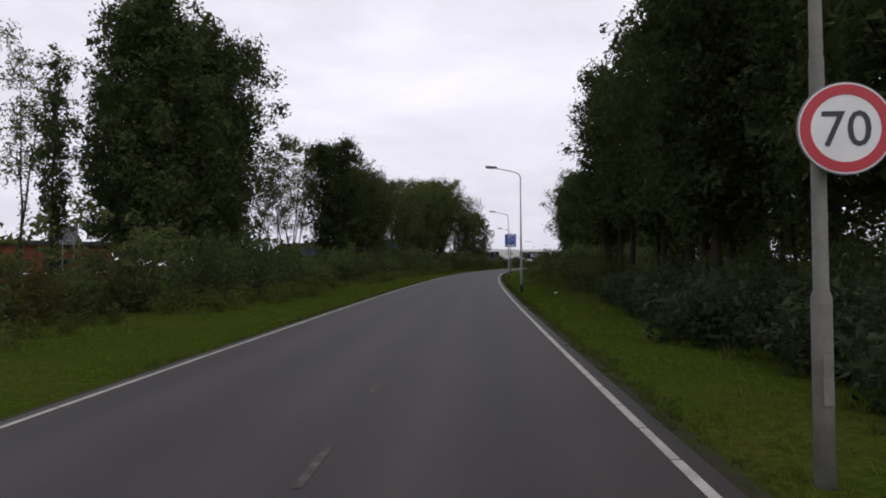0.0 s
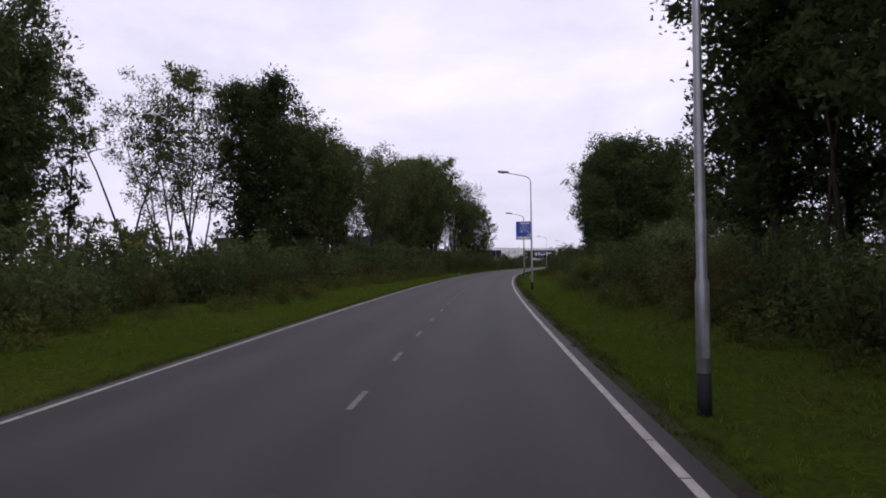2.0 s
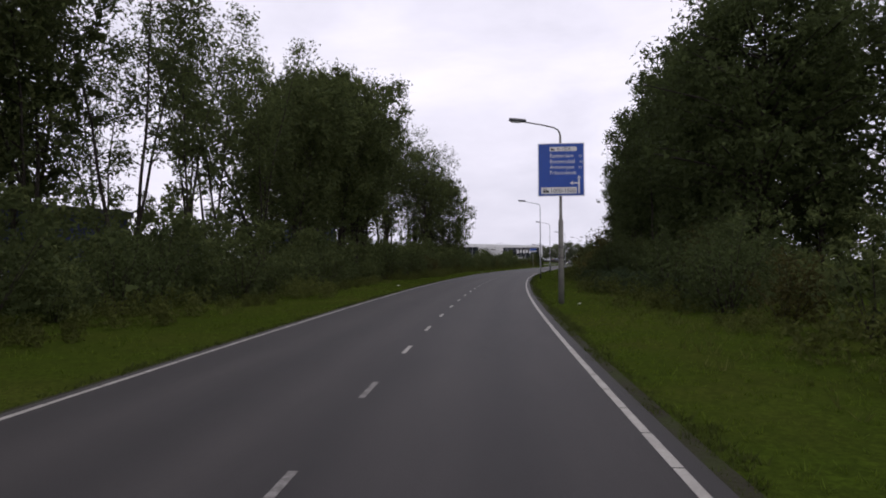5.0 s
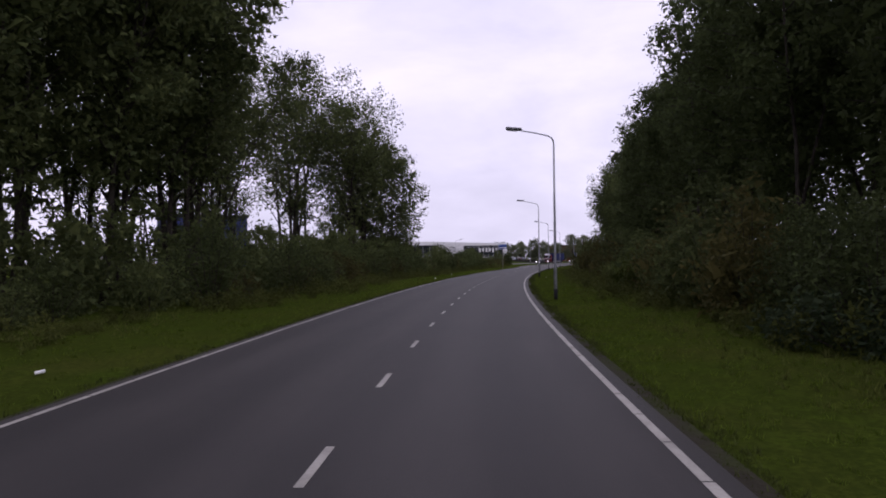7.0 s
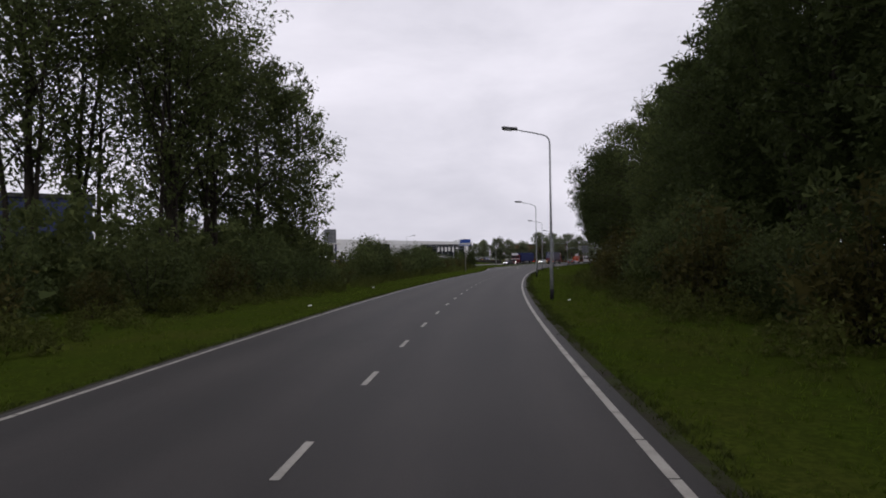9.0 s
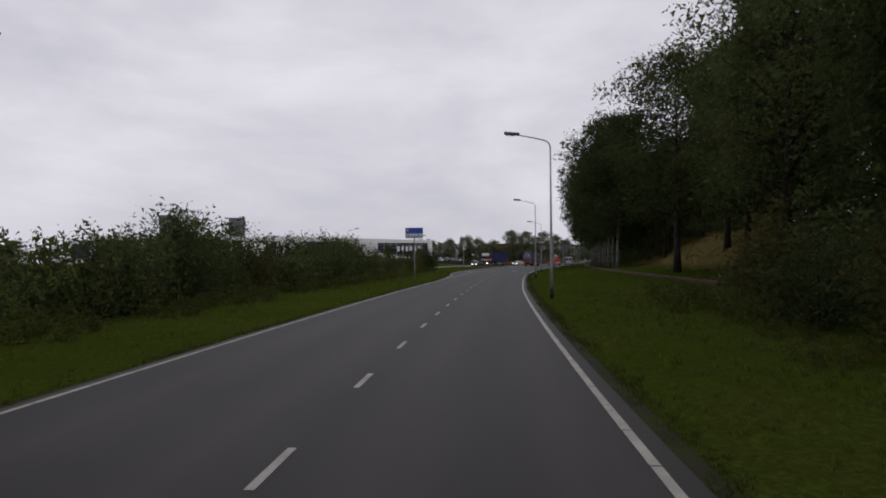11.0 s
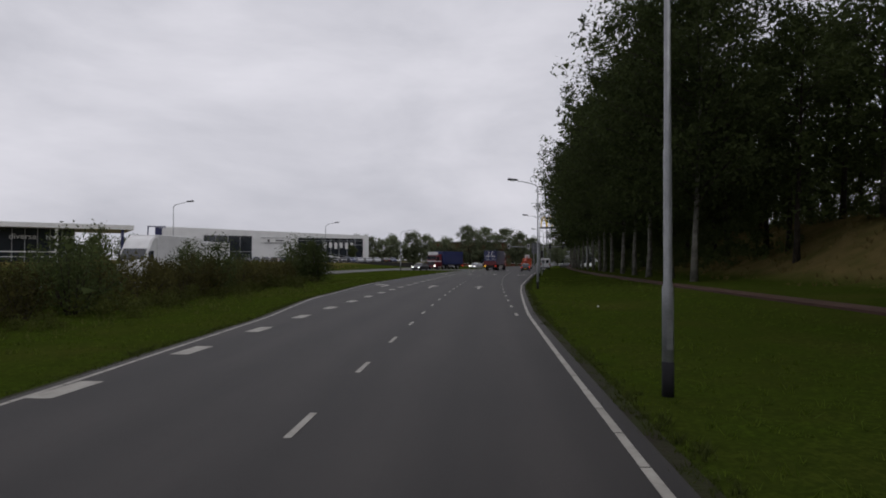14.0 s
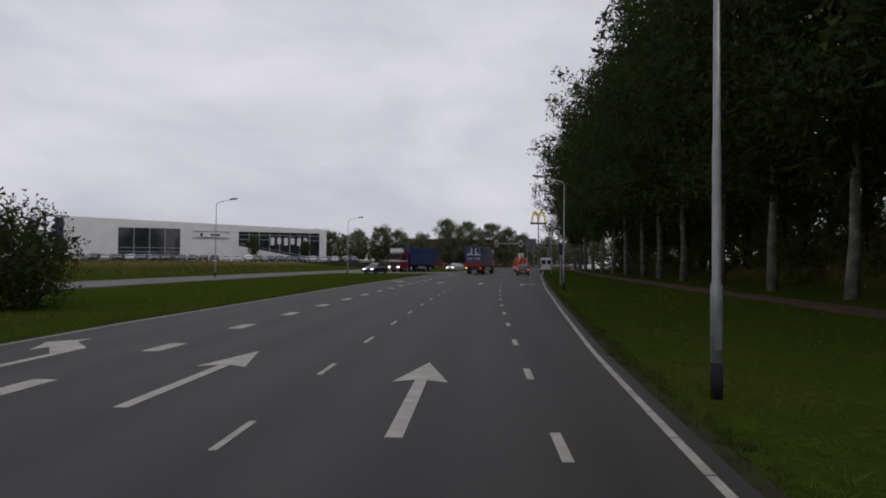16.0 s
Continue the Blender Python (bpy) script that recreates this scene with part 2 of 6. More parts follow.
P_BLUE = paint("lorry_blue", (0.014, 0.024, 0.1), 0.45, 0.1)
P_RED = paint("lorry_red", (0.13, 0.01, 0.018))
P_ORANGE = paint("hoist_orange", (0.62, 0.09, 0.02))
P_WHITE = paint("vehicle_white", (0.72, 0.72, 0.72))
P_BLACK = paint("vehicle_black", (0.015, 0.015, 0.018))
P_SILVER = paint("vehicle_silver", (0.32, 0.33, 0.35))
P_DKBLUE = paint("vehicle_dark_blue", (0.02, 0.03, 0.08))
DARKTRIM = material("dark_trim", (0.025, 0.025, 0.027), 0.6, vary=0.15)


def glowing(name, c, power):
    m = bpy.data.materials.new(name)
    m.use_nodes = True
    b = m.node_tree.nodes["Principled BSDF"]
    b.inputs["Base Color"].default_value = (*c, 1)
    b.inputs["Emission Color"].default_value = (*c, 1)
    b.inputs["Emission Strength"].default_value = power
    return m


HEADLIGHT = glowing("headlight_lit", (1.0, 0.95, 0.85), 6.0)
TAILLIGHT = glowing("tail_light_lit", (0.8, 0.05, 0.02), 0.7)
INDICATOR = glowing("indicator_lit", (1.0, 0.5, 0.05), 1.6)
REDLENS = material("red_lens", (0.35, 0.01, 0.015), 0.2, vary=0.1, bump=0)


# ---- mesh helpers ----
def mesh_of(name, verts, faces):
    me = bpy.data.meshes.new(name)
    me.from_pydata([tuple(v) for v in verts], [], faces)
    me.update()
    return me


def quads(name, verts):
    """A mesh of loose quads from an array (n, 4, 3)."""
    n = len(verts)
    me = bpy.data.meshes.new(name)
    me.vertices.add(4 * n)
    me.vertices.foreach_set("co", np.ascontiguousarray(verts, dtype=np.float32).ravel())
    me.loops.add(4 * n)
    me.loops.foreach_set("vertex_index", np.arange(4 * n, dtype=np.int32))
    me.polygons.add(n)
    me.polygons.foreach_set("loop_start", np.arange(0, 4 * n, 4, dtype=np.int32))
    me.polygons.foreach_set("loop_total", np.full(n, 4, dtype=np.int32))
    me.update(calc_edges=True)
    return me


def tris(name, verts):
    """A mesh of loose triangles from an array (n, 3, 3)."""
    n = len(verts)
    me = bpy.data.meshes.new(name)
    me.vertices.add(3 * n)
    me.vertices.foreach_set("co", np.ascontiguousarray(verts, dtype=np.float32).ravel())
    me.loops.add(3 * n)
    me.loops.foreach_set("vertex_index", np.arange(3 * n, dtype=np.int32))
    me.polygons.add(n)
    me.polygons.foreach_set("loop_start", np.arange(0, 3 * n, 3, dtype=np.int32))
    me.polygons.foreach_set("loop_total", np.full(n, 3, dtype=np.int32))
    me.update(calc_edges=True)
    return me


def part(name, shape, mat, parent=None, label="", smooth=False):
    """Links a bmesh or a mesh as one object under a thing or a part."""
    if isinstance(shape, bmesh.types.BMesh):
        bmesh.ops.recalc_face_normals(shape, faces=shape.faces)
        me = bpy.data.meshes.new(name)
        shape.to_mesh(me)
        shape.free()
    else:
        me = shape
    if not me.materials:
        me.materials.append(mat)
    if smooth:
        me.polygons.foreach_set("use_smooth", [True] * len(me.polygons))
    ob = new(name, me)
    if parent:
        ob.parent = parent
    if label:
        tagged(ob, label)
    return ob


def thing(name, m, label, category, group="", kind=""):
    ob = new(name)
    ob.empty_display_size = 0.2
    ob.matrix_world = m
    return tagged(ob, label, category, group, kind)


def box(bm, x0, x1, y0, y1, z0, z1, bevel=0.0):
    vs = [bm.verts.new((x, y, z)) for z in (z0, z1) for y in (y0, y1) for x in (x0, x1)]
    fs = [bm.faces.new([vs[i] for i in f]) for f in ((0, 2, 3, 1), (4, 5, 7, 6), (0, 1, 5, 4), (2, 6, 7, 3), (0, 4, 6, 2), (1, 3, 7, 5))]
    if bevel:
        es = list({e for f in fs for e in f.edges})
        bmesh.ops.bevel(bm, geom=es, offset=bevel, segments=2, affect="EDGES", profile=0.5)
    return bm


def boxes(*dims, bevel=0.0):
    bm = bmesh.new()
    for d in dims:
        box(bm, *d, bevel=bevel)
    return bm


def tube(bm, pts, radii, sides=8, cap=True):
    """A tapered tube along points."""
    pts = [Vector([float(c) for c in p]) for p in pts]
    rings = []
    for i, p in enumerate(pts):
        d = (pts[min(i + 1, len(pts) - 1)] - pts[max(i - 1, 0)]).normalized()
        a = d.cross(Vector((0.31, 0.95, 0.05)))
        a = (a if a.length > 0.1 else d.cross(Vector((1, 0, 0)))).normalized()
        b = d.cross(a)
        rings.append([bm.verts.new(p + radii[i] * (math.cos(t) * a + math.sin(t) * b)) for t in (2 * math.pi * k / sides for k in range(sides))])
    for r, s in zip(rings, rings[1:]):
        for k in range(sides):
            bm.faces.new((r[k], r[(k + 1) % sides], s[(k + 1) % sides], s[k]))
    if cap:
        bm.faces.new(rings[0][::-1])
        bm.faces.new(rings[-1])
    return bm


def prism(bm, outline, x0, x1):
    """An outline of (y, z) drawn out from x0 to x1."""
    a = [bm.verts.new((x0, y, z)) for y, z in outline]
    b = [bm.verts.new((x1, y, z)) for y, z in outline]
    n = len(outline)
    bm.faces.new(a)
    bm.faces.new(b[::-1])
    for k in range(n):
        bm.faces.new((a[k], b[k], b[(k + 1) % n], a[(k + 1) % n]))
    return bm


def slab(bm, outline, z0, z1):
    """A flat outline of (x, y) with thickness."""
    a = [bm.verts.new((x, y, z0)) for x, y in outline]
    b = [bm.verts.new((x, y, z1)) for x, y in outline]
    n = len(outline)
    bm.faces.new(a[::-1])
    bm.faces.new(b)
    for k in range(n):
        bm.faces.new((a[k], a[(k + 1) % n], b[(k + 1) % n], b[k]))
    return bm


def lettering(text, size, depth=0.004, align="LEFT"):
    """A mesh of built-in letters standing in the x-z plane and facing -y."""
    cu = bpy.data.curves.new("letters", "FONT")
    cu.body, cu.size, cu.extrude, cu.align_x = text, size, depth, align
    cu.resolution_u = 3
    ob = bpy.data.objects.new("letters", cu)
    scene.collection.objects.link(ob)
    me = bpy.data.meshes.new_from_object(ob.evaluated_get(bpy.context.evaluated_depsgraph_get()))
    bpy.data.objects.remove(ob)
    me.transform(Matrix.Rotation(radians(90), 4, "X"))
    return me


# ---- the road's line: stations run along y, offsets to the right of the centre line ----
SLOPE_Y = np.arange(-20, 461, 20)
SLOPE = [-.005, .005, .016, .029, .048, .074, .105, .14, .181, .223, .262, .29, .308, .324, .346, .374, .402, .425, .444, .458, .469, .476, .479, .481, .483]
LINE_Y = np.arange(-400.0, 1600.0, 1.0)
LINE_M = np.interp(LINE_Y, SLOPE_Y, SLOPE)
LINE_X = np.cumsum(LINE_M)
LINE_X += 2.437 - np.interp(0.0, LINE_Y, LINE_X)
LINE_S = np.cumsum(np.hypot(1, LINE_M))
LINE_S -= np.interp(0.0, LINE_Y, LINE_S)


def at(s, d):
    """The place d metres to the right of the centre line at station s."""
    x, m = float(np.interp(s, LINE_Y, LINE_X)), float(np.interp(s, LINE_Y, LINE_M))
    k = math.hypot(1, m)
    return x + d / k, s - d * m / k


def heading(s):
    """Degrees of the road's heading at a station, as a turn about z."""
    return -math.degrees(math.atan(float(np.interp(s, LINE_Y, LINE_M))))


def along(metres):
    """The station at a length along the line."""
    return float(np.interp(metres, LINE_S, LINE_Y))


def offsets(x, y):
    """Station and offset of places, arrays."""
    s = y.copy()
    for _ in range(6):
        m = np.interp(s, LINE_Y, LINE_M)
        s = s + ((x - np.interp(s, LINE_Y, LINE_X)) * m + y - s) / (1 + m * m)
    m = np.interp(s, LINE_Y, LINE_M)
    k = np.hypot(1, m)
    return s, ((x - np.interp(s, LINE_Y, LINE_X)) - m * (y - s)) / k


def left_line(s):
    return float(np.interp(s, [-400, 222, 228, 238, 247, 255, 262.7, 268, 275, 420], [-3.655, -3.655, -3.93, -4.65, -5.9, -6.35, -6.9, -7.05, -6.95, -6.95]))


def right_line(s):
    return float(np.interp(s, [-400, 205, 225, 240, 257, 264.5, 270, 283, 309, 356, 420], [3.23, 3.23, 3.48, 3.7, 4.39, 4.77, 5.15, 5.95, 7.15, 8.4, 8.4]))


def rise(s, d):
    """Height of the ground: level verges, a rise to the bank beside the cycle path, a low mound."""
    z = np.full_like(d, -0.05)
    z = z + 0.55 * np.clip((d - 8.5) / 9, 0, 1) * np.clip((s - 190) / 25, 0, 1) * np.clip((420 - s) / 40, 0, 1)
    z = z + 4.8 * np.clip((d - 21.0) / 8, 0, 1) ** 1.2 * np.clip((62 - d) / 20, 0, 1) * np.clip((s - 225) / 14, 0, 1) * np.clip((330 - s) / 40, 0, 1)
    z = z + 1.3 * np.clip((-d - 31) / 16, 0, 1) * np.clip((s - 270) / 20, 0, 1)
    return z


def ground_z(x, y):
    s, d = offsets(np.array([x], float), np.array([y], float))
    return float(rise(s, d)[0])


# ---- ground and roads ----
def strip(s0, s1, left, right, z, step=2.0, thick=0.0):
    """A band along the road between two offsets (numbers or functions), with UVs in metres."""
    lf = left if callable(left) else (lambda s: left)
    rf = right if callable(right) else (lambda s: right)
    n = max(2, int((s1 - s0) / step) + 1)
    st = np.linspace(s0, s1, n)
    cols = 5
    verts, uvs, faces = [], [], []
    for s in st:
        a, b = lf(s), rf(s)
        for k in range(cols):
            d = a + (b - a) * k / (cols - 1)
            verts.append((*at(s, d), z))
            uvs.append((d, float(np.interp(s, LINE_Y, LINE_S))))
    for i in range(n - 1):
        for k in range(cols - 1):
            q = i * cols + k
            faces.append((q, q + 1, q + cols + 1, q + cols))
    if thick:
        for i in range(n):
            for k in (0, cols - 1):
                x, y, _ = verts[i * cols + k]
                verts.append((x, y, z - thick))
                uvs.append(uvs[i * cols + k])
        e = n * cols
        for i in range(n - 1):
            a, b = i * cols, (i + 1) * cols
            faces.append((a, b, e + 2 * i + 2, e + 2 * i))
            faces.append((b + cols - 1, a + cols - 1, e + 2 * i + 1, e + 2 * i + 3))
    me = mesh_of("strip", verts, faces)
    layer = me.uv_layers.new(name="UVMap")
    idx = np.empty(len(me.loops), dtype=np.int32)
    me.loops.foreach_get("vertex_index", idx)
    layer.data.foreach_set("uv", np.array(uvs, dtype=np.float32)[idx].ravel())
    return me


def build_ground():
    gx = np.concatenate([[-2500, -1200, -600, -300, -180], np.arange(-120, 200, 4.0), [260, 400, 700, 1300, 2500]])
    gy = np.concatenate([[-1500, -600, -200, -90], np.arange(-50, 420, 3.0), [470, 560, 700, 1000, 1600, 3200]])
    X, Y = np.meshgrid(gx, gy)
    s, d = offsets(X.ravel(), np.clip(Y.ravel(), -390, 1500))
    z = rise(s, d)
    z = z + 0.05 * np.sin(X.ravel() * 0.9) * np.sin(Y.ravel() * 0.7) * (np.abs(d + 3) > 13)
    nx, ny = len(gx), len(gy)
    faces = [(j * nx + i, j * nx + i + 1, (j + 1) * nx + i + 1, (j + 1) * nx + i) for j in range(ny - 1) for i in range(nx - 1)]
    me = mesh_of("ground", np.stack([X.ravel(), Y.ravel(), z], 1), faces)
    ob = part("ground", me, GRASS, smooth=True)
    return tagged(ob, "flat grassy ground with mown green verges", "ground", kind="structure")


build_ground()
road = tagged(part("road", strip(-120, 520, lambda s: left_line(s) - 0.2, lambda s: right_line(s) + 0.25, 0.0, thick=0.3), ASPHALT),
              "worn dark grey asphalt road curving to the right", "road", kind="structure")
for side, f in (("left", lambda s: left_line(s)), ("right", lambda s: right_line(s))):
    g = -1 if side == "left" else 1
    inner, outer = (lambda s, f=f, g=g: f(s) + g * (0.225 + 0.025 * g)), (lambda s, f=f, g=g: f(s) + g * (0.42 + 0.05 * g))
    tagged(part("road_shoulder", strip(-120, 420, outer if g < 0 else inner, inner if g < 0 else outer, -0.025), SOIL),
           "bare dark soil strip beside the asphalt edge", "shoulder", kind="structure")
lane = tagged(part("road", strip(255, 620, -28.0, -21.0, 0.0, thick=0.3), PALEASPHALT), "pale grey opposite carriageway behind the median", "road", kind="structure")
tagged(part("pavement", strip(205, 420, 13.8, 15.1, 0.375, thick=0.3), PATHRED), "dull red asphalt cycle path below the trees", "cycle path", kind="structure")
side = bmesh.new()
slab(side, [at(338, -7), at(352, -7), at(346, -24), at(330, -24)], -0.2, 0.003)
tagged(part("road", side, PALEASPHALT), "asphalt crossing through the median", "road", kind="structure")


def line_mark(name, s0, s1, f, w, z=0.006, paint=None):
    me = strip(s0, s1, lambda s: f(s) - w / 2, lambda s: f(s) + w / 2, z, step=1.0)
    return part(name, me, paint or PAINT, road)


def edge_lengths(f, first, w):
    """One-metre lengths of edge marking with open joints: single pieces along the driven stretch, the rest joined."""
    made = [line_mark("edge_line", first + 1.05 * k, first + 1.05 * k + 1.025, f, w + 0.004 * (k % 3)) for k in range(280)]
    rest = strip(first + 1.05 * 280, 420, lambda s: f(s) - w / 2, lambda s: f(s) + w / 2, 0.006, step=1.0)
    tagged(part("edge_line_rest", rest, PAINT, road), kind="stuff")
    return made


edge_lengths(right_line, -5.0, 0.095)
edge_lengths(left_line, -1.0, 0.085)


def dash(u, f, length, w):
    s0, s1 = along(u - length / 2), along(u + length / 2)
    return line_mark("lane_dash", s0, s1, f, w, paint=FAINTPAINT if s1 < 30 else WORNPAINT if s1 < 82 else PAINT)


DASH_K = [-14, -12, -10, -8, -6, -4, -2, 0, 2, 11, 13, 16, 18, 20, 22, 25, 27, 29, 41, 43, 45, 47, 50, 52, 55, 57, 76]
DASH_U = [1.5, 8.6, 15.75, 22.85, 30.3, 37.55, 44.95, 52.5, 60.1, 93.85, 101.4, 112.65, 120.4, 127.95, 135.5, 146.75, 154.3, 161.9, 206.65, 214.3, 222.0, 229.55, 240.7, 248.2, 259.6, 267.25, 338.8]
for k in range(-20, 80):
    u = 1.5 + 3.6 * (k + 14) if k < -14 else float(np.interp(k, DASH_K, DASH_U))
    dash(u, lambda s: 0.08, 1.05, 0.085)
for k in range(30):
    s = 227.6 + 3.61 * k if k < 10 else 260.1 + 3.72 * (k - 9)
    dash(float(np.interp(s, LINE_Y, LINE_S)), lambda s: -3.67, 1.15, 0.36)
for k in range(-1, 26):
    dash(float(np.interp(243.6 + 3.64 * k, LINE_Y, LINE_S)), lambda s: 3.29, 0.95, 0.11)


def arrow(s, d, turn):
    """A painted lane arrow, 4.6 m long, its tail at station s; turn: -1 left, 0 ahead, 1 right."""
    bm = bmesh.new()
    if turn == 0:
        out = [(-0.09, 0), (0.09, 0), (0.09, 3.0), (0.4, 2.85), (0.0, 4.6), (-0.4, 2.85), (-0.09, 3.0)]
        slab(bm, out, 0.0, 0.007)
    else:
        t = turn
        slab(bm, [(-0.09, 0), (0.09, 0), (0.09, 3.1), (-0.09, 3.1)][:: 1], 0.0, 0.007)
        slab(bm, [(0.09 * -t, 2.4), (0.09 * -t, 3.2), (0.7 * t, 4.1), (0.68 * t, 4.55), (1.25 * t, 3.95), (0.8 * t, 2.85), (0.7 * t, 3.25), (0.09 * t, 2.4)][:: t], 0.0, 0.0075)
    ob = part("lane_arrow", bm, PAINT, road)
    ob.matrix_world = pose(*at(s, d), 0.001, 0, 0, heading(s + 2))
    return ob


for s in (258.3, 297.5, 333.0):
    arrow(s, 1.67, 0)
    arrow(s + 0.9, -1.67, 0)
    arrow(s + 2.2, -5.15, -1)
    if s > 280:
        arrow(s - 1, 4.9, 1)


# ---- lamp posts and road signs ----
def lamp_post(s, d, body, base_dark=True, girth=1.0, label="tall grey steel street lamp leaning over the road"):
    """An 7 m mast in two steps with a curved arm towards the road and a flat lamp head."""
    x, y = at(s, d)
    t = thing("street_lamp", pose(x, y, ground_z(x, y), 0, 0, heading(s)), label, "street lamp", "street lamps along the road")
    bm = bmesh.new()
    tube(bm, [(0, 0, -0.2), (0, 0, 1.5), (0, 0, 1.56), (0, 0, 3.4), (0, 0, 3.44), (0, 0, 6.85)], [r * (girth if k < 4 else 0.5 + 0.5 * girth) for k, r in enumerate((0.078, 0.078 * (0.94 if girth > 1 else 1), 0.058 * (1.2 if girth > 1 else 1), 0.056 * (1.15 if girth > 1 else 1), 0.05, 0.036))], 12)
    part("mast", bm, body, t, smooth=True)
    if base_dark:
        bm = bmesh.new()
        tube(bm, [(0, 0, -0.1), (0, 0, 0.48)], [0.082, 0.082], 12)
        part("base_coating", bm, DARKBASE, t, "black coated foot", smooth=True)
    bm = bmesh.new()
    box(bm, -0.04, 0.04, -0.085, -0.07, 0.65, 1.05, 0.004)
    part("service_door", bm, body, t)
    bm = bmesh.new()
    arc = [(0, 0, 6.8), (-0.02, 0, 6.95), (-0.1, 0, 7.08), (-0.25, 0, 7.17), (-0.7, 0, 7.29), (-1.45, 0, 7.44)]
    tube(bm, arc, [0.034, 0.033, 0.031, 0.03, 0.027, 0.024], 8)
    part("arm", bm, body, t, smooth=True)
    bm = bmesh.new()
    box(bm, -2.08, -1.38, -0.13, 0.13, 7.42, 7.54, 0.045)
    bmesh.ops.rotate(bm, verts=bm.verts, cent=(-1.4, 0, 7.45), matrix=Matrix.Rotation(radians(6), 3, "Y"))
    head = part("lamp_head", bm, LAMPHOOD, t, "dark flat lamp housing", smooth=True)
    bm = bmesh.new()
    box(bm, -2.02, -1.6, -0.1, 0.1, 7.39, 7.44, 0.02)
    bmesh.ops.rotate(bm, verts=bm.verts, cent=(-1.4, 0, 7.45), matrix=Matrix.Rotation(radians(6), 3, "Y"))
    part("lamp_lens", bm, LENS, head, "clear lamp bowl", smooth=True)
    return t


first = lamp_post(29.8, 4.16, GALV)
for s in (62.3, 130.7, 163.9, 198.0, 228.0, 260.6, 291.5, 322.0, 353.0, 384.0):
    x, y = at(s, right_line(s) + 1.12)
    copy_thing(first, pose(x, y, ground_z(x, y), 0, 0, heading(s)))
post_limit = lamp_post(-2.35, 4.24, CONCRETE, False, 1.0, "street lamp mast that carries a speed limit sign")
post_route = lamp_post(96.1, 4.35, CONCRETE, False, 1.55, "street lamp mast that carries a blue direction sign")
for z in (1.85, 2.29):
    part("strap", tube(bmesh.new(), [(0, 0, z), (0, 0, z + 0.02)], [0.124, 0.124], 14), DARKBASE, post_route, "thin dark band")
x, y = at(125.4, 28.4)
tagged(copy_thing(first, pose(x, y, ground_z(x, y), 0, 0, heading(125) + 30)), "street lamp of a side lane behind the shrubs")
for s, d in ((276.5, -30.0), (307.7, -25.1), (330.4, -18.7)):
    x, y = at(s, d)
    m = pose(x, y, ground_z(x, y), 0, 0, heading(s) + 180)
    lamp = copy_thing(first, m @ Matrix.Scale(1.04, 4))
    tagged(lamp, "slim street lamp beside the opposite carriageway")


def disc(bm, r, y0, y1, seg=40, inner=0.0):
    """A round plate, or a ring, in the x-z plane."""
    rings = []
    for y in (y0, y1):
        for q in ((r, inner) if inner else (r,)):
            rings.append([bm.verts.new((q * math.cos(2 * math.pi * k / seg), y, q * math.sin(2 * math.pi * k / seg))) for k in range(seg)])
    if inner:
        o0, i0, o1, i1 = rings
        for k in range(seg):
            j = (k + 1) % seg
            for a, b in ((o0, i0), (i1, o1), (o1, o0), (i0, i1)):
                bm.faces.new((a[k], a[j], b[j], b[k]))
    else:
        bm.faces.new(rings[0])
        bm.faces.new(rings[1][::-1])
        for k in range(seg):
            j = (k + 1) % seg
            bm.faces.new((rings[0][k], rings[1][k], rings[1][j], rings[0][j]))
    return bm


def speed_sign(m):
    t = thing("speed_limit_sign", m, "round red-rimmed 70 speed limit sign on a lamp mast", "road sign")
    part("plate", disc(bmesh.new(), 0.385, 0.0, 0.014), SIGNBACK, t)
    part("face", disc(bmesh.new(), 0.375, -0.004, -0.0005), SIGNWHITE, t, "white sign face")
    part("rim", disc(bmesh.new(), 0.362, -0.008, -0.004, inner=0.278), SIGNRED, t, "red border ring")
    me = lettering("70", 0.42, 0.002, "CENTER")
    num = part("number", me, INK, t, "black number 70")
    num.location = (0, -0.008, -0.145)
    for z in (0.16, -0.2):
        part("bracket", boxes((-0.06, 0.06, 0.014, 0.1, z, z + 0.04)), GALV, t)
    return t


x, y = at(-2.35, 4.24)
speed_sign(pose(x + 0.13, y - 0.15, 2.77, 0, 0, heading(0) - 2) @ Matrix.Scale(0.95, 4))


def bars(t, rows, mat=None):
    """Plain bars on a plate: x0, x1, z0, z1."""
    for r in rows:
        part("text_bar", boxes((r[0], r[1], -0.012, -0.006, r[2], r[3])), mat or SIGNWHITE, t)


def arrow_head(bm, x, z, ang, size, depth=-0.012):
    pts = [(0, 0.5), (0.42, -0.2), (0.12, -0.1), (-0.12, -0.1), (-0.42, -0.2)]
    a = radians(ang)
    out = [(x + size * (p * math.cos(a) - q * math.sin(a)), z + size * (p * math.sin(a) + q * math.cos(a))) for p, q in pts]
    f = [bm.verts.new((u, depth, w)) for u, w in out]
    b = [bm.verts.new((u, -0.006, w)) for u, w in out]
    bm.faces.new(f)
    bm.faces.new(b[::-1])
    for k in range(5):
        bm.faces.new((f[k], f[(k + 1) % 5], b[(k + 1) % 5], b[k]))
    return bm


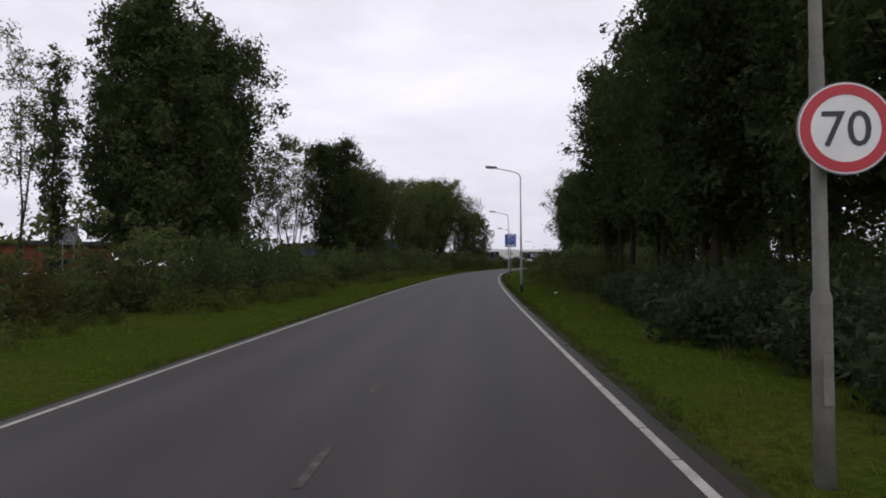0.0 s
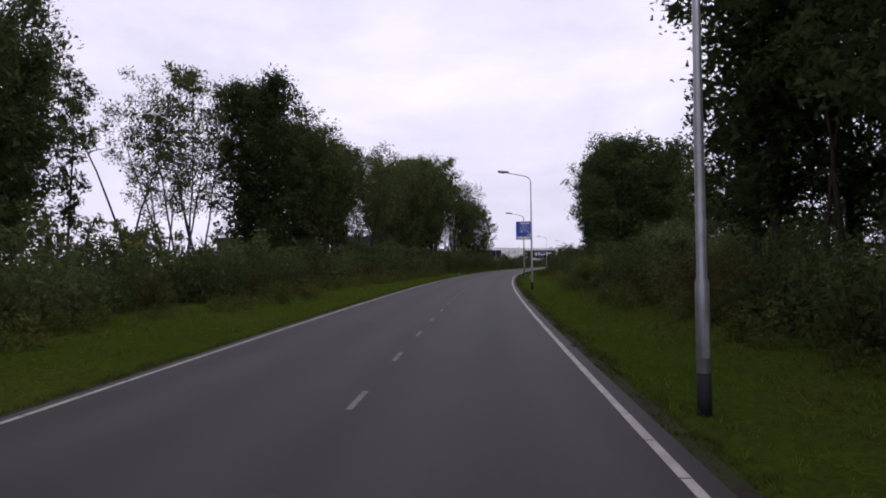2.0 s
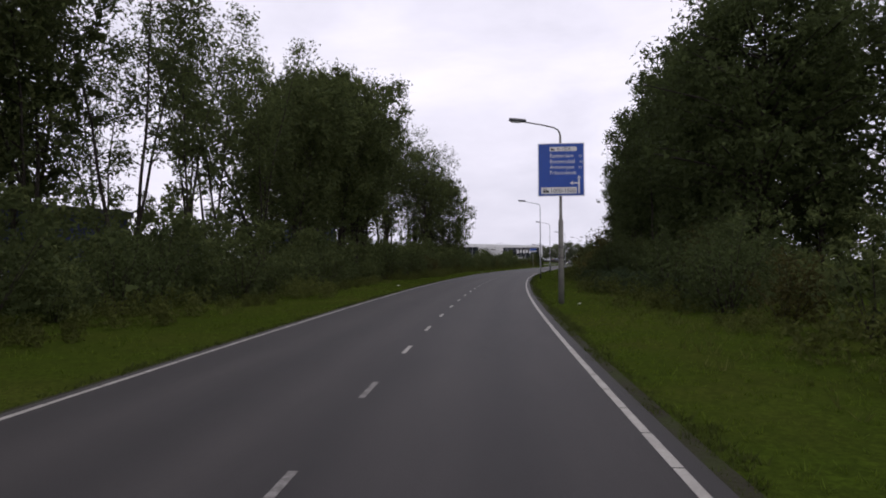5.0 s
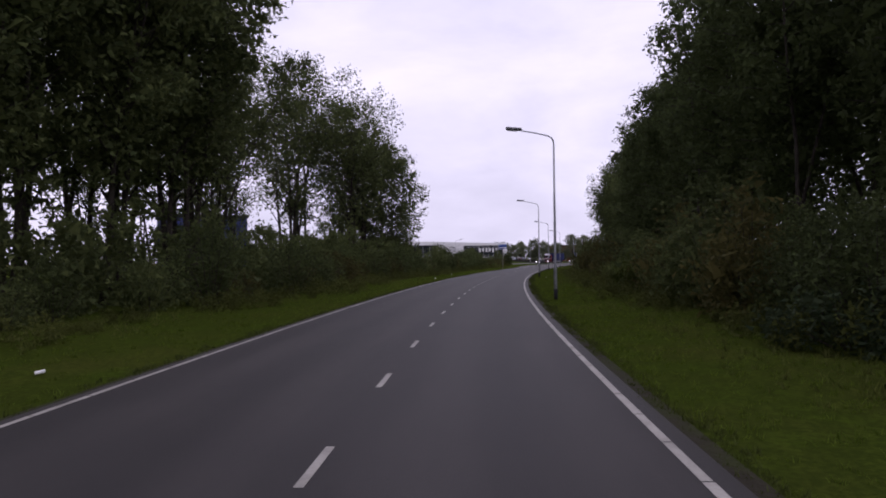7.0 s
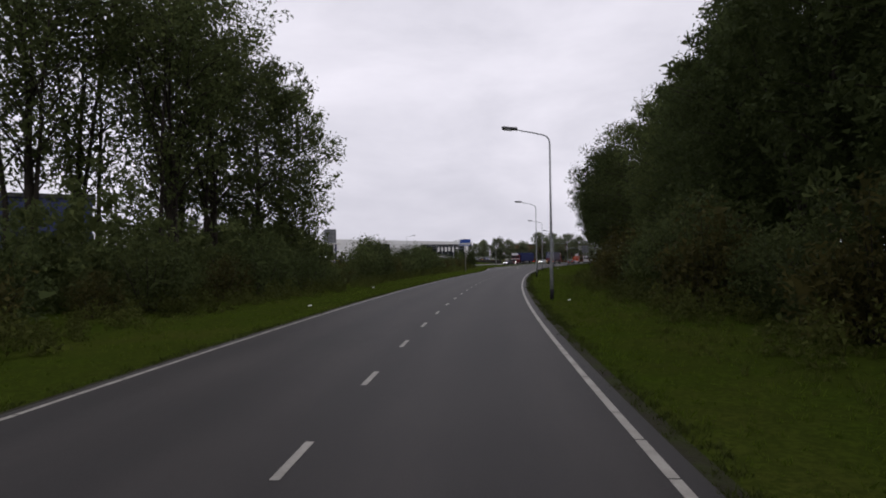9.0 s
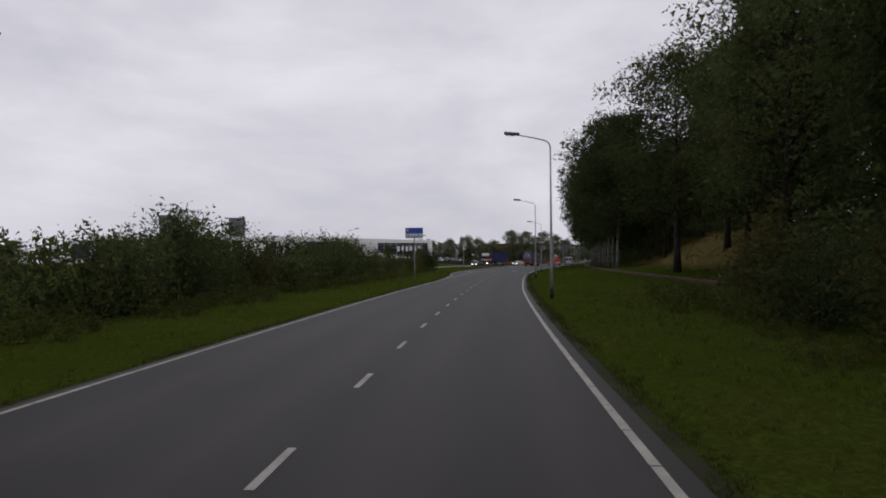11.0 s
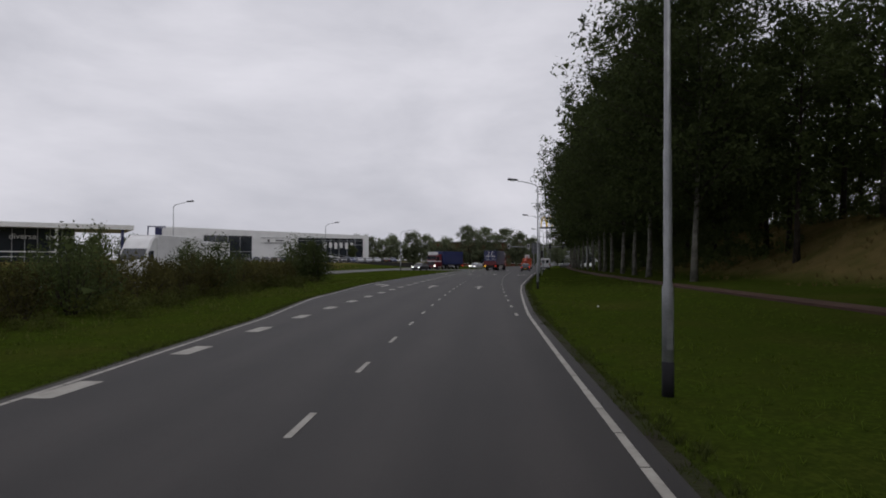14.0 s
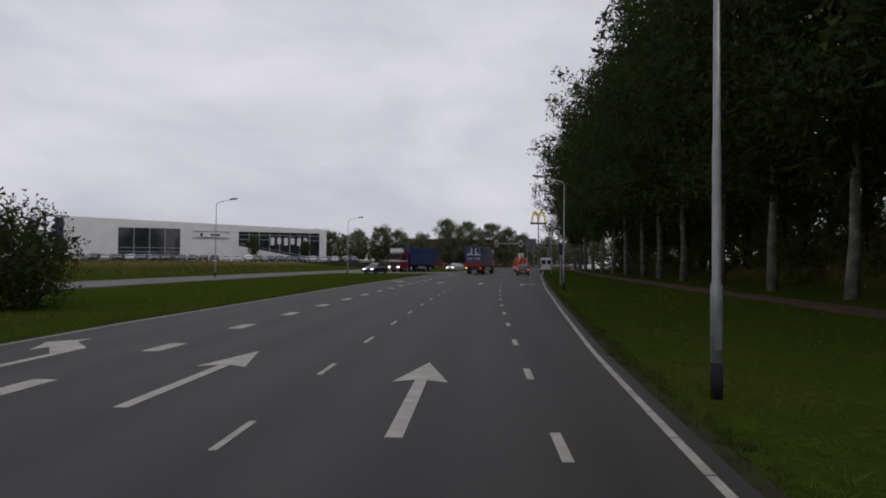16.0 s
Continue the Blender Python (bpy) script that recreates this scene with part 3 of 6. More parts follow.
def plate(t, w, h, mat, back=SIGNBACK):
    """A sheet with a pale rim, its lower edge at z = 0."""
    part("plate", boxes((-w / 2, w / 2, 0.0, 0.03, 0, h), bevel=0.004), back, t, "grey sheet back with rails")
    part("rim", boxes((-w / 2, w / 2, -0.003, -0.0002, 0, h)), SIGNWHITE, t, "thin white border")
    part("face", boxes((-w / 2 + 0.03, w / 2 - 0.03, -0.006, -0.003, 0.03, h - 0.03)), mat, t, "blue sign face")
    for z in (h * 0.2, h * 0.75):
        part("rail", boxes((-w / 2 + 0.1, w / 2 - 0.1, 0.03, 0.07, z, z + 0.05)), GALV, t)


def text_on(t, text, x, z, size, mat):
    ob = part("lettering", lettering(text, size, 0.002), mat, t)
    ob.location = (x, -0.009, z)


def factory_mark(t, x, z, s):
    """The small factory sign: a block with chimneys."""
    part("works_mark", boxes((x, x + 1.5 * s, -0.014, -0.0095, z, z + 0.5 * s), (x + 0.1 * s, x + 0.35 * s, -0.014, -0.0095, z + 0.5 * s, z + s), (x + 0.6 * s, x + 0.85 * s, -0.014, -0.0095, z + 0.5 * s, z + s)), INK, t)


def route_sign(m):
    w, h = 1.85, 2.15
    t = thing("direction_sign", m, "blue direction sign with town names on a mast", "road sign")
    plate(t, w, h, SIGNBLUE)
    part("white_panel", boxes((-0.45, 0.62, -0.0095, -0.006, 1.82, 2.0)), SIGNWHITE, t)
    factory_mark(t, -0.41, 1.85, 0.11)
    text_on(t, "0-1000", -0.15, 1.845, 0.19, INK)
    for text, z in (("Rotterdam", 1.57), ("Roosendaal", 1.34), ("Antwerpen", 1.11), ("Prinsenbeek", 0.88)):
        text_on(t, text, -0.45, z, 0.215, SIGNWHITE)
    bars(t, [(0.72, 0.74, 1.57, 1.66), (0.79, 0.81, 1.57, 1.66), (0.76, 0.78, 1.34, 1.43), (0.83, 0.85, 1.34, 1.43), (0.72, 0.74, 1.11, 1.2), (0.79, 0.81, 1.11, 1.2)])
    part("white_panel", boxes((-0.8, 0.62, -0.0095, -0.006, 0.1, 0.36)), SIGNWHITE, t)
    factory_mark(t, -0.72, 0.15, 0.16)
    text_on(t, "1000-1500", -0.44, 0.14, 0.235, INK)
    part("route_line", boxes((0.68, 0.74, -0.012, -0.006, 0.1, 0.7), (0.48, 0.68, -0.012, -0.006, 0.5, 0.55)), SIGNWHITE, t)
    part("arrow_head", arrow_head(bmesh.new(), 0.71, 0.74, 0, 0.2), SIGNWHITE, t)
    part("arrow_head", arrow_head(bmesh.new(), 0.44, 0.525, 90, 0.2), SIGNWHITE, t)
    return t


x, y = at(96.1, 4.35)
route_sign(pose(x, y - 0.13, 4.31, 0, 0, heading(96) - 1))


def small_route_sign(m):
    t = thing("direction_sign", m, "blue direction sign with a white strip on a grey post", "road sign")
    plate(t, 1.66, 0.95, SIGNBLUE)
    part("white_panel", boxes((-0.72, 0.74, -0.0095, -0.006, 0.14, 0.4)), SIGNWHITE, t)
    factory_mark(t, -0.64, 0.19, 0.16)
    text_on(t, "1000-1500", -0.38, 0.18, 0.225, INK)
    part("arrow_head", arrow_head(bmesh.new(), -0.6, 0.72, 40, 0.24), SIGNWHITE, t)
    bm = bmesh.new()
    tube(bm, [(-0.53, -0.009, 0.65), (-0.48, -0.009, 0.58)], [0.02, 0.02], 6)
    part("arrow_shaft", bm, SIGNWHITE, t)
    bm = bmesh.new()
    tube(bm, [(0, 0.1, -4.1), (0, 0.1, -2.4), (0, 0.1, -2.36), (0, 0.1, 0.8)], [0.07, 0.07, 0.055, 0.055], 12)
    part("post", bm, CONCRETE, t, "grey painted steel post", smooth=True)
    part("collar", tube(bmesh.new(), [(0, 0.1, -1.35), (0, 0.1, -1.28)], [0.075, 0.075], 12), GALV, t)
    return t


x, y = at(224.4, -6.4)
small_route_sign(pose(x, y, 3.78, 0, 0, heading(223) - 5))


def big_sign_back(m, w, h, legs, label):
    t = thing("traffic_sign_board", m, label, "road sign")
    part("board", boxes((-w / 2, w / 2, 0, 0.06, legs, legs + h), bevel=0.01), SIGNBACK, t, "bare grey sheet")
    for xx in (-w * 0.28, w * 0.28):
        part("leg", tube(bmesh.new(), [(xx, -0.06, -0.3), (xx, -0.06, legs + h * 0.9)], [0.06, 0.06], 8), GALV, t)
    for zz in (0.2, 0.5, 0.8):
        part("rail", boxes((-w / 2 + 0.05, w / 2 - 0.05, -0.045, 0.0, legs + h * zz, legs + h * zz + 0.06)), GALV, t)
    return t


big_sign_back(pose(6.6, 269.3, 0.0, 0, 0, -8), 2.5, 2.9, 5.6, "grey back of a tall direction board beyond the hedge")
big_sign_back(pose(1.2, 250.5, 0.0, 0, 0, -8), 2.0, 3.2, 4.3, "dark blue back of a sign board behind the hedge")
big_sign_back(pose(*at(378, 5.9), 0.0, 0, 0, heading(378)), 2.4, 2.9, 4.0, "dark direction board on two posts at the junction")
big_sign_back(pose(-42, 62.0, 0.0, 0, 0, 25), 2.0, 2.2, 4.2, "grey sign board far behind the trees")
big_sign_back(pose(-46, 66.0, 0.0, 0, 0, 25), 2.0, 2.2, 3.6, "grey sign board far behind the trees")


# ---- trees and shrubs ----
def leaves(centres, radii, count, size, rng, flat=0.35, core=0.0, grain=0.21):
    """Leaf blades round clump centres, and an inner mass of broad dark foliage in each clump: an array of triangles."""
    centres, radii = np.asarray(centres, float), np.asarray(radii, float)
    pick = rng.choice(len(centres), count, p=radii**2 / (radii**2).sum())
    v = rng.normal(size=(count, 3))
    v /= np.linalg.norm(v, axis=1, keepdims=True)
    pos = centres[pick] + v * (radii[pick] * rng.uniform(0.25 if core else 0.1, 1.1, count) ** 0.6)[:, None]
    nrm = rng.normal(size=(count, 3)) + (0, 0, flat)
    nrm /= np.linalg.norm(nrm, axis=1, keepdims=True)
    a = np.cross(nrm, rng.normal(size=(count, 3)))
    a /= np.linalg.norm(a, axis=1, keepdims=True) + 1e-6
    b = np.cross(nrm, a)
    ln = (size * rng.uniform(0.6, 1.4, count))[:, None]
    out = [np.stack([pos - a * ln * 0.9 - b * ln * 0.5, pos - a * ln * 0.6 + b * ln * 0.6, pos + a * ln * 1.2], 1)]
    if core:
        n = len(centres)
        for k in range(26 if core > 0.7 and grain > 0.15 else 18 if grain > 0.15 else 8):
            v = rng.normal(size=(n, 3))
            v *= (core * radii * rng.uniform(0.1, 1.0, n) / np.linalg.norm(v, axis=1))[:, None]
            w = rng.normal(size=(n, 3, 3)) * np.minimum(grain * radii, 0.15)[:, None, None]
            out.append((centres + v)[:, None] + w)
    return np.concatenate(out)


def tree(name, m, label, h, r, base, count, seed, leaf_mat, bark_mat, trunk_r=0.16, stems=1, limbs=34, shape="oval", clump=0.95, leaf=0.135, ivy=0.0, core=0.76, group="roadside trees"):
    """A tapered trunk with limbs and a crown of leaf clumps. base: height of the lowest limbs."""
    rng = np.random.default_rng(seed)
    t = thing(name, m, label, "tree", group)
    bm = bmesh.new()
    cents, rads = [], []
    for st in range(stems):
        lean = np.array([rng.normal(0, 0.05 + 0.06 * (stems > 1)), rng.normal(0, 0.05 + 0.06 * (stems > 1))]) * h
        foot = np.array([rng.normal(0, 0.35), rng.normal(0, 0.35), 0]) if stems > 1 else np.zeros(3)
        hs = h * (1 if st == 0 else rng.uniform(0.75, 0.97))
        zs = np.linspace(-0.3, hs * 0.97, 9)
        wob = np.cumsum(rng.normal(0, 0.07, (9, 2)), 0)
        axis = np.stack([foot[0] + lean[0] * np.clip(zs / h, 0, 1) ** 1.3 + wob[:, 0], foot[1] + lean[1] * np.clip(zs / h, 0, 1) ** 1.3 + wob[:, 1], zs], 1)
        tr = trunk_r / math.sqrt(stems) * 1.15
        tube(bm, axis, (tr * (1 - 0.93 * np.clip(zs / hs, 0, 1) ** 0.85) * np.where(zs < 0.1, 1.25, 1)).tolist(), 8)
        for f in bm.faces:
            f.tag = True
        n = max(6, limbs // stems)
        for k in range(n):
            f = (k + rng.uniform(0.1, 0.9)) / n
            z = base + (hs - base) * f
            if shape == "oval":
                reach = r * (0.35 + 0.65 * math.sin(math.pi * min(1, 0.12 + 0.8 * f))) * (1.0 if f < 0.8 else 0.75)
            elif shape == "fan":
                reach = r * (0.28 + 0.72 * min(1, f / 0.62) ** 0.8) * (1 if f < 0.72 else 1 - (f - 0.72) * 1.7)
            elif shape == "column":
                reach = r * (0.75 if f < 0.85 else 0.45)
            else:
                reach = r * math.sqrt(max(0.05, 1 - (2 * f - 0.85) ** 2 / 1.35))
            reach *= rng.uniform(0.6, 1.12) / (1.25 if stems > 1 else 1)
            az = k * 2.4 + rng.uniform(-0.5, 0.5) + st * 1.7
            p0 = np.array([np.interp(z, zs, axis[:, 0]), np.interp(z, zs, axis[:, 1]), z])
            up = rng.uniform(0.25, 0.75) * (1 if f < 0.8 else 1.6) + (0.9 * (1 - f) if shape == "fan" else 0)
            mid = p0 + np.array([math.cos(az) * reach * 0.5, math.sin(az) * reach * 0.5, reach * 0.5 * up])
            end = p0 + np.array([math.cos(az) * reach, math.sin(az) * reach, reach * up * 0.8])
            end[2] = min(end[2], h)
            lr = max(0.012, tr * 0.38 * (1 - 0.7 * f))
            tube(bm, [p0, mid, end], [lr, lr * 0.6, lr * 0.2], 3, cap=False)
            for q in (0.22, 0.55, 0.8, 1.0) if shape == "oval" and stems == 1 else (0.55, 0.8, 1.0):
                c = p0 + (end - p0) * q + rng.normal(0, 0.25, 3)
                if shape == "fan" and rng.uniform() > 0.28 + 1.25 * f:
                    continue
                cents.append(c)
                rads.append(clump * rng.uniform(0.55, 1.15) * (0.8 + 0.4 * (q < 0.9)))
        for f in bm.faces:
            if not f.tag:
                f.material_index = 1
                f.tag = True
        cents.append(axis[-1])
        rads.append(clump * 0.7)
        if ivy:
            for z in np.arange(0.6, base + 2, 0.5):
                cents.append([np.interp(z, zs, axis[:, 0]), np.interp(z, zs, axis[:, 1]), z])
                rads.append(ivy * rng.uniform(0.6, 1.2))
    part("trunk", bm, bark_mat, t, smooth=True).data.materials.append(BARK)
    part("crown", tris("crown", leaves(cents, rads, count, leaf, rng, core=core)), leaf_mat, t)
    return t


def shrub(m, label, h, r, count, seed, leaf_mat, leaf=0.075, lumps=14, name="shrub", group="hedgerow shrubs"):
    """Bare stems from one foot under an uneven mound of leaves."""
    rng = np.random.default_rng(seed)
    t = thing(name, m, label, "shrub", group)
    bm = bmesh.new()
    cents, rads = [], []
    for k in range(lumps):
        az, q = rng.uniform(0, 6.28), math.sqrt(rng.uniform(0, 1))
        top = h * (1 - 0.45 * q * q) * rng.uniform(0.55, 1.0)
        e = np.array([math.cos(az) * r * q, math.sin(az) * r * q, top])
        tube(bm, [(0.15 * math.cos(az), 0.15 * math.sin(az), -0.1), e * (0.6, 0.6, 0.55), e], [0.025, 0.017, 0.005], 4, cap=False)
        for g in (0.3, 0.62, 0.92):
            cents.append(e * (0.75 + 0.25 * g, 0.75 + 0.25 * g, g) + rng.normal(0, 0.08, 3))
            rads.append(h * rng.uniform(0.14, 0.24) + 0.12)
        cents.append(e + (0, 0, 0.05 * h))
        rads.append(0.1 * h + 0.05)
    if h > 1:
        part("stem", bm, BARK, t)
    lv = leaves(cents, rads, count, leaf, rng, core=0.75, grain=0.13)
    lv[..., 2] = np.abs(lv[..., 2])
    part("foliage", tris("foliage", lv), leaf_mat, t)
    return t


def reed_mound(m, label, h, r, seed):
    """Long narrow blades that rise from one foot and arch over to all sides."""
    rng = np.random.default_rng(seed)
    t = thing("grass_mound", m, label, "wild grass", "mounds of wild grass")
    n = 2600
    az, q = rng.uniform(0, 6.283, n), rng.uniform(0.02, 1.0, n) ** 0.8
    foot = rng.uniform(0, 0.55 * r, n) * q
    ln = rng.uniform(0.7, 1.15, n)
    out = []
    way = np.stack([np.cos(az), np.sin(az)], 1)
    side = np.stack([-np.sin(az), np.cos(az)], 1) * rng.uniform(0.008, 0.018, n)[:, None]
    pts = []
    for f in (0.0, 0.35, 0.68, 1.0):
        reach = foot + (r * q * ln - foot * 0.6) * f**1.5
        z = h * ln * (1.0 - 0.22 * q) * (1.9 * f - (0.9 + 0.55 * q) * f * f)
        pts.append(np.concatenate([way * reach[:, None], np.maximum(z, 0.02)[:, None]], 1))
    flat = np.concatenate([side, np.zeros((n, 1))], 1)
    for k in range(3):
        a, b, wa, wb = pts[k], pts[k + 1], flat * (1 - 0.3 * k), flat * (0.7 - 0.3 * k)
        out.append(np.stack([a - wa, a + wa, b + wb], 1))
        if k < 2:
            out.append(np.stack([a - wa, b + wb, b - wb], 1))
    part("grass_tuft", tris("grass_tuft", np.concatenate(out)), REED, t)
    return t


def grow(s, d, turn, scale=1.0, sink=0.0):
    x, y = at(s, d)
    return pose(x, y, ground_z(x, y) - sink, 0, 0, turn) @ Matrix.Diagonal((scale, scale, scale, 1))


SPECIES = {}


def plant(kind, s, d, rnd, lo=0.9, hi=1.1, stretch=1.0):
    """The first of a kind is built, the others are copies of it."""
    sc = rnd.uniform(lo, hi)
    m = grow(s, d, rnd.uniform(0, 360), 1.0)
    if kind not in SPECIES:
        SPECIES[kind] = BUILD[kind](m)
        return SPECIES[kind]
    return copy_thing(SPECIES[kind], m @ Matrix.Diagonal((sc, sc, sc * stretch, 1)))


BUILD = {
    "dense_a": lambda m: tree("tree", m, "tall dark green broadleaf tree with dense crown", 16.5, 3.6, 2.2, 8500, 11, LEAF, BARK, 0.2, 1, 44, clump=1.1, leaf=0.118),
    "dense_b": lambda m: tree("tree", m, "tall dark green broadleaf tree with dense crown", 17.0, 3.2, 2.8, 8500, 12, LEAF, BARK, 0.19, 2, 44, clump=1.1, leaf=0.118),
    "dense_c": lambda m: tree("tree", m, "tall leafy ash tree with mid-green crown", 16.0, 4.1, 3.2, 8500, 13, LEAFG, BARK, 0.2, 2, 40, clump=1.0, leaf=0.118, core=0.7),
    "airy_a": lambda m: tree("tree", m, "slender poplar with open crown and bare stems", 16.8, 2.9, 6.0, 4600, 21, LEAFG, BARK, 0.17, 3, 38, "column", clump=0.75, leaf=0.11, core=0.0),
    "airy_b": lambda m: tree("tree", m, "slender poplar with thin crown above a leafy stem", 17.2, 1.9, 7.5, 4000, 22, LEAFG, BARK, 0.13, 2, 32, "column", clump=0.7, leaf=0.11, ivy=0.32, core=0.0),
    "vase": lambda m: tree("tree", m, "many-stemmed ash with open spreading crown", 18.0, 5.6, 4.0, 11500, 24, LEAFG, BARK, 0.28, 5, 90, "fan", clump=0.95, leaf=0.118, core=0.0),
    "airy_c": lambda m: tree("tree", m, "slender birch with leafy oval top on bare stems", 20.5, 3.4, 11.0, 5200, 26, LEAFG, BARK, 0.17, 2, 34, "oval", clump=0.9, leaf=0.12, core=0.3),
    "ash": lambda m: tree("tree", m, "full round-topped ash with bare lower stems", 17.2, 5.0, 3.7, 9500, 27, LEAFG, BARK, 0.24, 3, 66, "fan", clump=1.1, leaf=0.125, core=0.4),
    "dome": lambda m: tree("tree", m, "broad domed tree leafy down to the hedge", 16.2, 4.9, 2.4, 10500, 28, LEAFG, BARK, 0.24, 1, 60, "round", clump=1.2, leaf=0.125, core=0.66),
    "slim": lambda m: tree("tree", m, "thin ivy-clad young tree in the belt", 15.0, 1.1, 4.0, 1700, 23, LEAF, BARK, 0.11, 1, 26, "column", clump=0.5, leaf=0.11, ivy=0.4, core=0.3),
    "wood_a": lambda m: tree("tree", m, "tall dark tree at the wood's edge", 18.0, 3.4, 3.2, 8500, 31, LEAF, BARK, 0.2, 1, 44, clump=1.1, leaf=0.118),
    "wood_b": lambda m: tree("tree", m, "tall dark tree at the wood's edge", 17.0, 3.9, 4.2, 8500, 32, LEAF, BARK, 0.21, 1, 44, clump=1.15, leaf=0.118),
    "back": lambda m: tree("tree", m, "tall dark tree deep in the wood", 17.5, 3.7, 3.0, 1700, 34, LEAF, BARK, 0.2, 1, 26, clump=1.4, leaf=0.22, core=0.7),
    "wood_thin": lambda m: tree("tree", m, "tall thin-crowned tree inside the wood", 17.5, 2.7, 7.0, 3600, 33, LEAF, BARK, 0.14, 2, 30, clump=0.9, core=0.3),
    "round": lambda m: tree("tree", m, "broad round-crowned dark green oak", 17.4, 6.6, 3.2, 15000, 41, LEAF, BARK, 0.4, 1, 84, "round", clump=1.5, leaf=0.14),
    "poplar": lambda m: tree("tree", m, "tall poplar with pale bare trunk and dark crown", 22.5, 8.1, 4.9, 12500, 51, LEAF, PALEBARK, 0.22, 1, 80, clump=1.65, leaf=0.16, core=0.76, group="poplar row by the cycle path"),
    "parkland": lambda m: tree("tree", m, "large spreading tree on the grass bank", 20.0, 6.6, 4.6, 13500, 52, LEAFG, BARK, 0.3, 1, 66, "round", clump=1.68, leaf=0.15, core=0.72),
    # The two far kinds carry distance haze painted into their leaf colour.
    "far_tree_a": lambda m: tree("tree", m, "broad tree beyond the junction, leaves lightened as haze", 10.5, 3.6, 1.6, 4200, 62, LEAF_HAZE, BARK, 0.16, 1, 34, "round", clump=1.1, leaf=0.19, group="trees beyond the junction"),
    "far_tree_b": lambda m: tree("tree", m, "tall tree beyond the junction, leaves lightened as haze", 14.0, 5.0, 2.2, 6000, 63, LEAF_HAZE, BARK, 0.22, 1, 46, "round", clump=1.3, leaf=0.2, group="trees beyond the junction"),
    "small": lambda m: tree("tree", m, "small round street tree before the showroom", 7.0, 2.0, 1.8, 2200, 61, LEAFG, BARK, 0.09, 1, 24, clump=0.7, leaf=0.14, group="small trees by the car park"),
    "bush_a": lambda m: shrub(m, "dense green hedgerow shrub", 3.0, 1.7, 2300, 71, LEAF, 0.062),
    "bush_b": lambda m: shrub(m, "overgrown mid-green hawthorn hedge shrub", 3.0, 1.45, 2100, 72, LEAFG, 0.06),
    "bush_c": lambda m: shrub(m, "yellowing wild shrub in the hedgerow", 2.2, 1.3, 2000, 73, LEAFY, 0.056),
    "bramble": lambda m: shrub(m, "low bramble mound with broad leaves", 1.25, 1.5, 1900, 74, LEAFB, 0.072, 16, "bramble_bush", "bramble thicket"),
    "scrub": lambda m: shrub(m, "tall mid-green willow scrub behind the hedge", 4.6, 1.9, 2300, 75, LEAFG, 0.095, 18),
    "reed": lambda m: reed_mound(m, "fountain-shaped mound of tall arching wild grass", 2.15, 2.0, 76),
    "weeds": lambda m: shrub(m, "low olive weeds and nettles at the hedge foot", 0.75, 0.95, 1000, 78, WEEDLEAF, 0.04, 8, "weed_clump", "weeds along the hedge"),
    "golden": lambda m: shrub(m, "young yellow-green shrub under the trees", 3.4, 1.3, 2000, 77, LEAFY, 0.09, 14),
}

rnd = random.Random(5)
under = []


def thicket(s, d, h, r):
    """A clump of undergrowth for the joined mass behind the nearer shrubs."""
    under.append((s, d, h, r))


# A belt of trees along the left of the road, with open stretches.
for s, d in ((27, -15.4), (29, -19.5), (31, -15.2), (32, -18.5), (34, -16.2), (33, -22), (35.5, -19.8)):
    plant(rnd.choice(("dense_a", "dense_b", "dense_a")), s, d, rnd, 0.97, 1.06)
for s, d in ((30.3, -25.2), (33.2, -27.2), (37.5, -30), (36.5, -24.5)):
    plant("slim", s, d, rnd, 0.85, 1.05)
for s, d, k in ((50, -25, "dense_b"), (54, -25.5, "dense_b"), (57.5, -28, "dense_a"), (45, -27, "dense_a"), (60.5, -30, "airy_b")):
    plant(k, s, d, rnd, 1.0, 1.08)
plant("slim", 66, -29.7, rnd, 1.1, 1.14)
plant("airy_c", 73.5, -30.4, rnd, 1.0, 1.02)
for s, d in ((75.0, -26.8), (76.5, -24.8), (74, -25.2)):
    plant("airy_a", s, d, rnd, 1.06, 1.12)
for s, d in ((33, -30.6), (66.5, -35)):
    plant("airy_b", s, d, rnd, 0.95, 1.06)
for s, d in ((78.4, -21.2), (77.2, -19.0), (80.4, -20.6)):
    plant("dense_a", s, d, rnd, 1.08, 1.14)
for s, d in ((84, -18.8), (87.5, -19.6)):
    plant("dense_a", s, d, rnd, 0.93, 0.97)
for s, d in ((82, -16.8), (86.2, -16.2)):
    plant("ash", s, d, rnd, 0.9, 0.92)


def canopy(s):
    """Height of the belt's canopy at a station."""
    return float(np.interp(s, [84, 98, 104, 118, 126, 137, 141, 148, 153, 160, 168, 182, 187], [16, 15.5, 17, 18, 19.5, 20, 15.5, 15, 17, 19.5, 20.5, 20, 16]))


for s in np.arange(90, 112, 3.6):
    plant(rnd.choice(("airy_a", "airy_b", "airy_b")), s, -15.8 + rnd.uniform(-0.9, 0.9), rnd, 0.88, 0.98)
for s, d in ((92, -21.5), (99, -22.5), (105, -21)):
    plant("airy_a", s, d, rnd, 0.9, 1.0)
for s in np.arange(114.5, 139, 3.6):
    for row, d in enumerate((-15.8, -20.6)):
        if row and s < 124:
            continue
        kind = rnd.choice(("ash", "dense_c", "ash", "ash")) if s < 122 else "ash"
        tall = (canopy(s) - 0.8) / {"ash": 17.2, "dense_c": 16.0}[kind]
        if s > 126:
            d, tall = d + 0.8, tall + 0.06
        plant(kind, s + rnd.uniform(-0.8, 0.8), d + rnd.uniform(-0.7, 0.7), rnd, tall - 0.03, tall + 0.03)
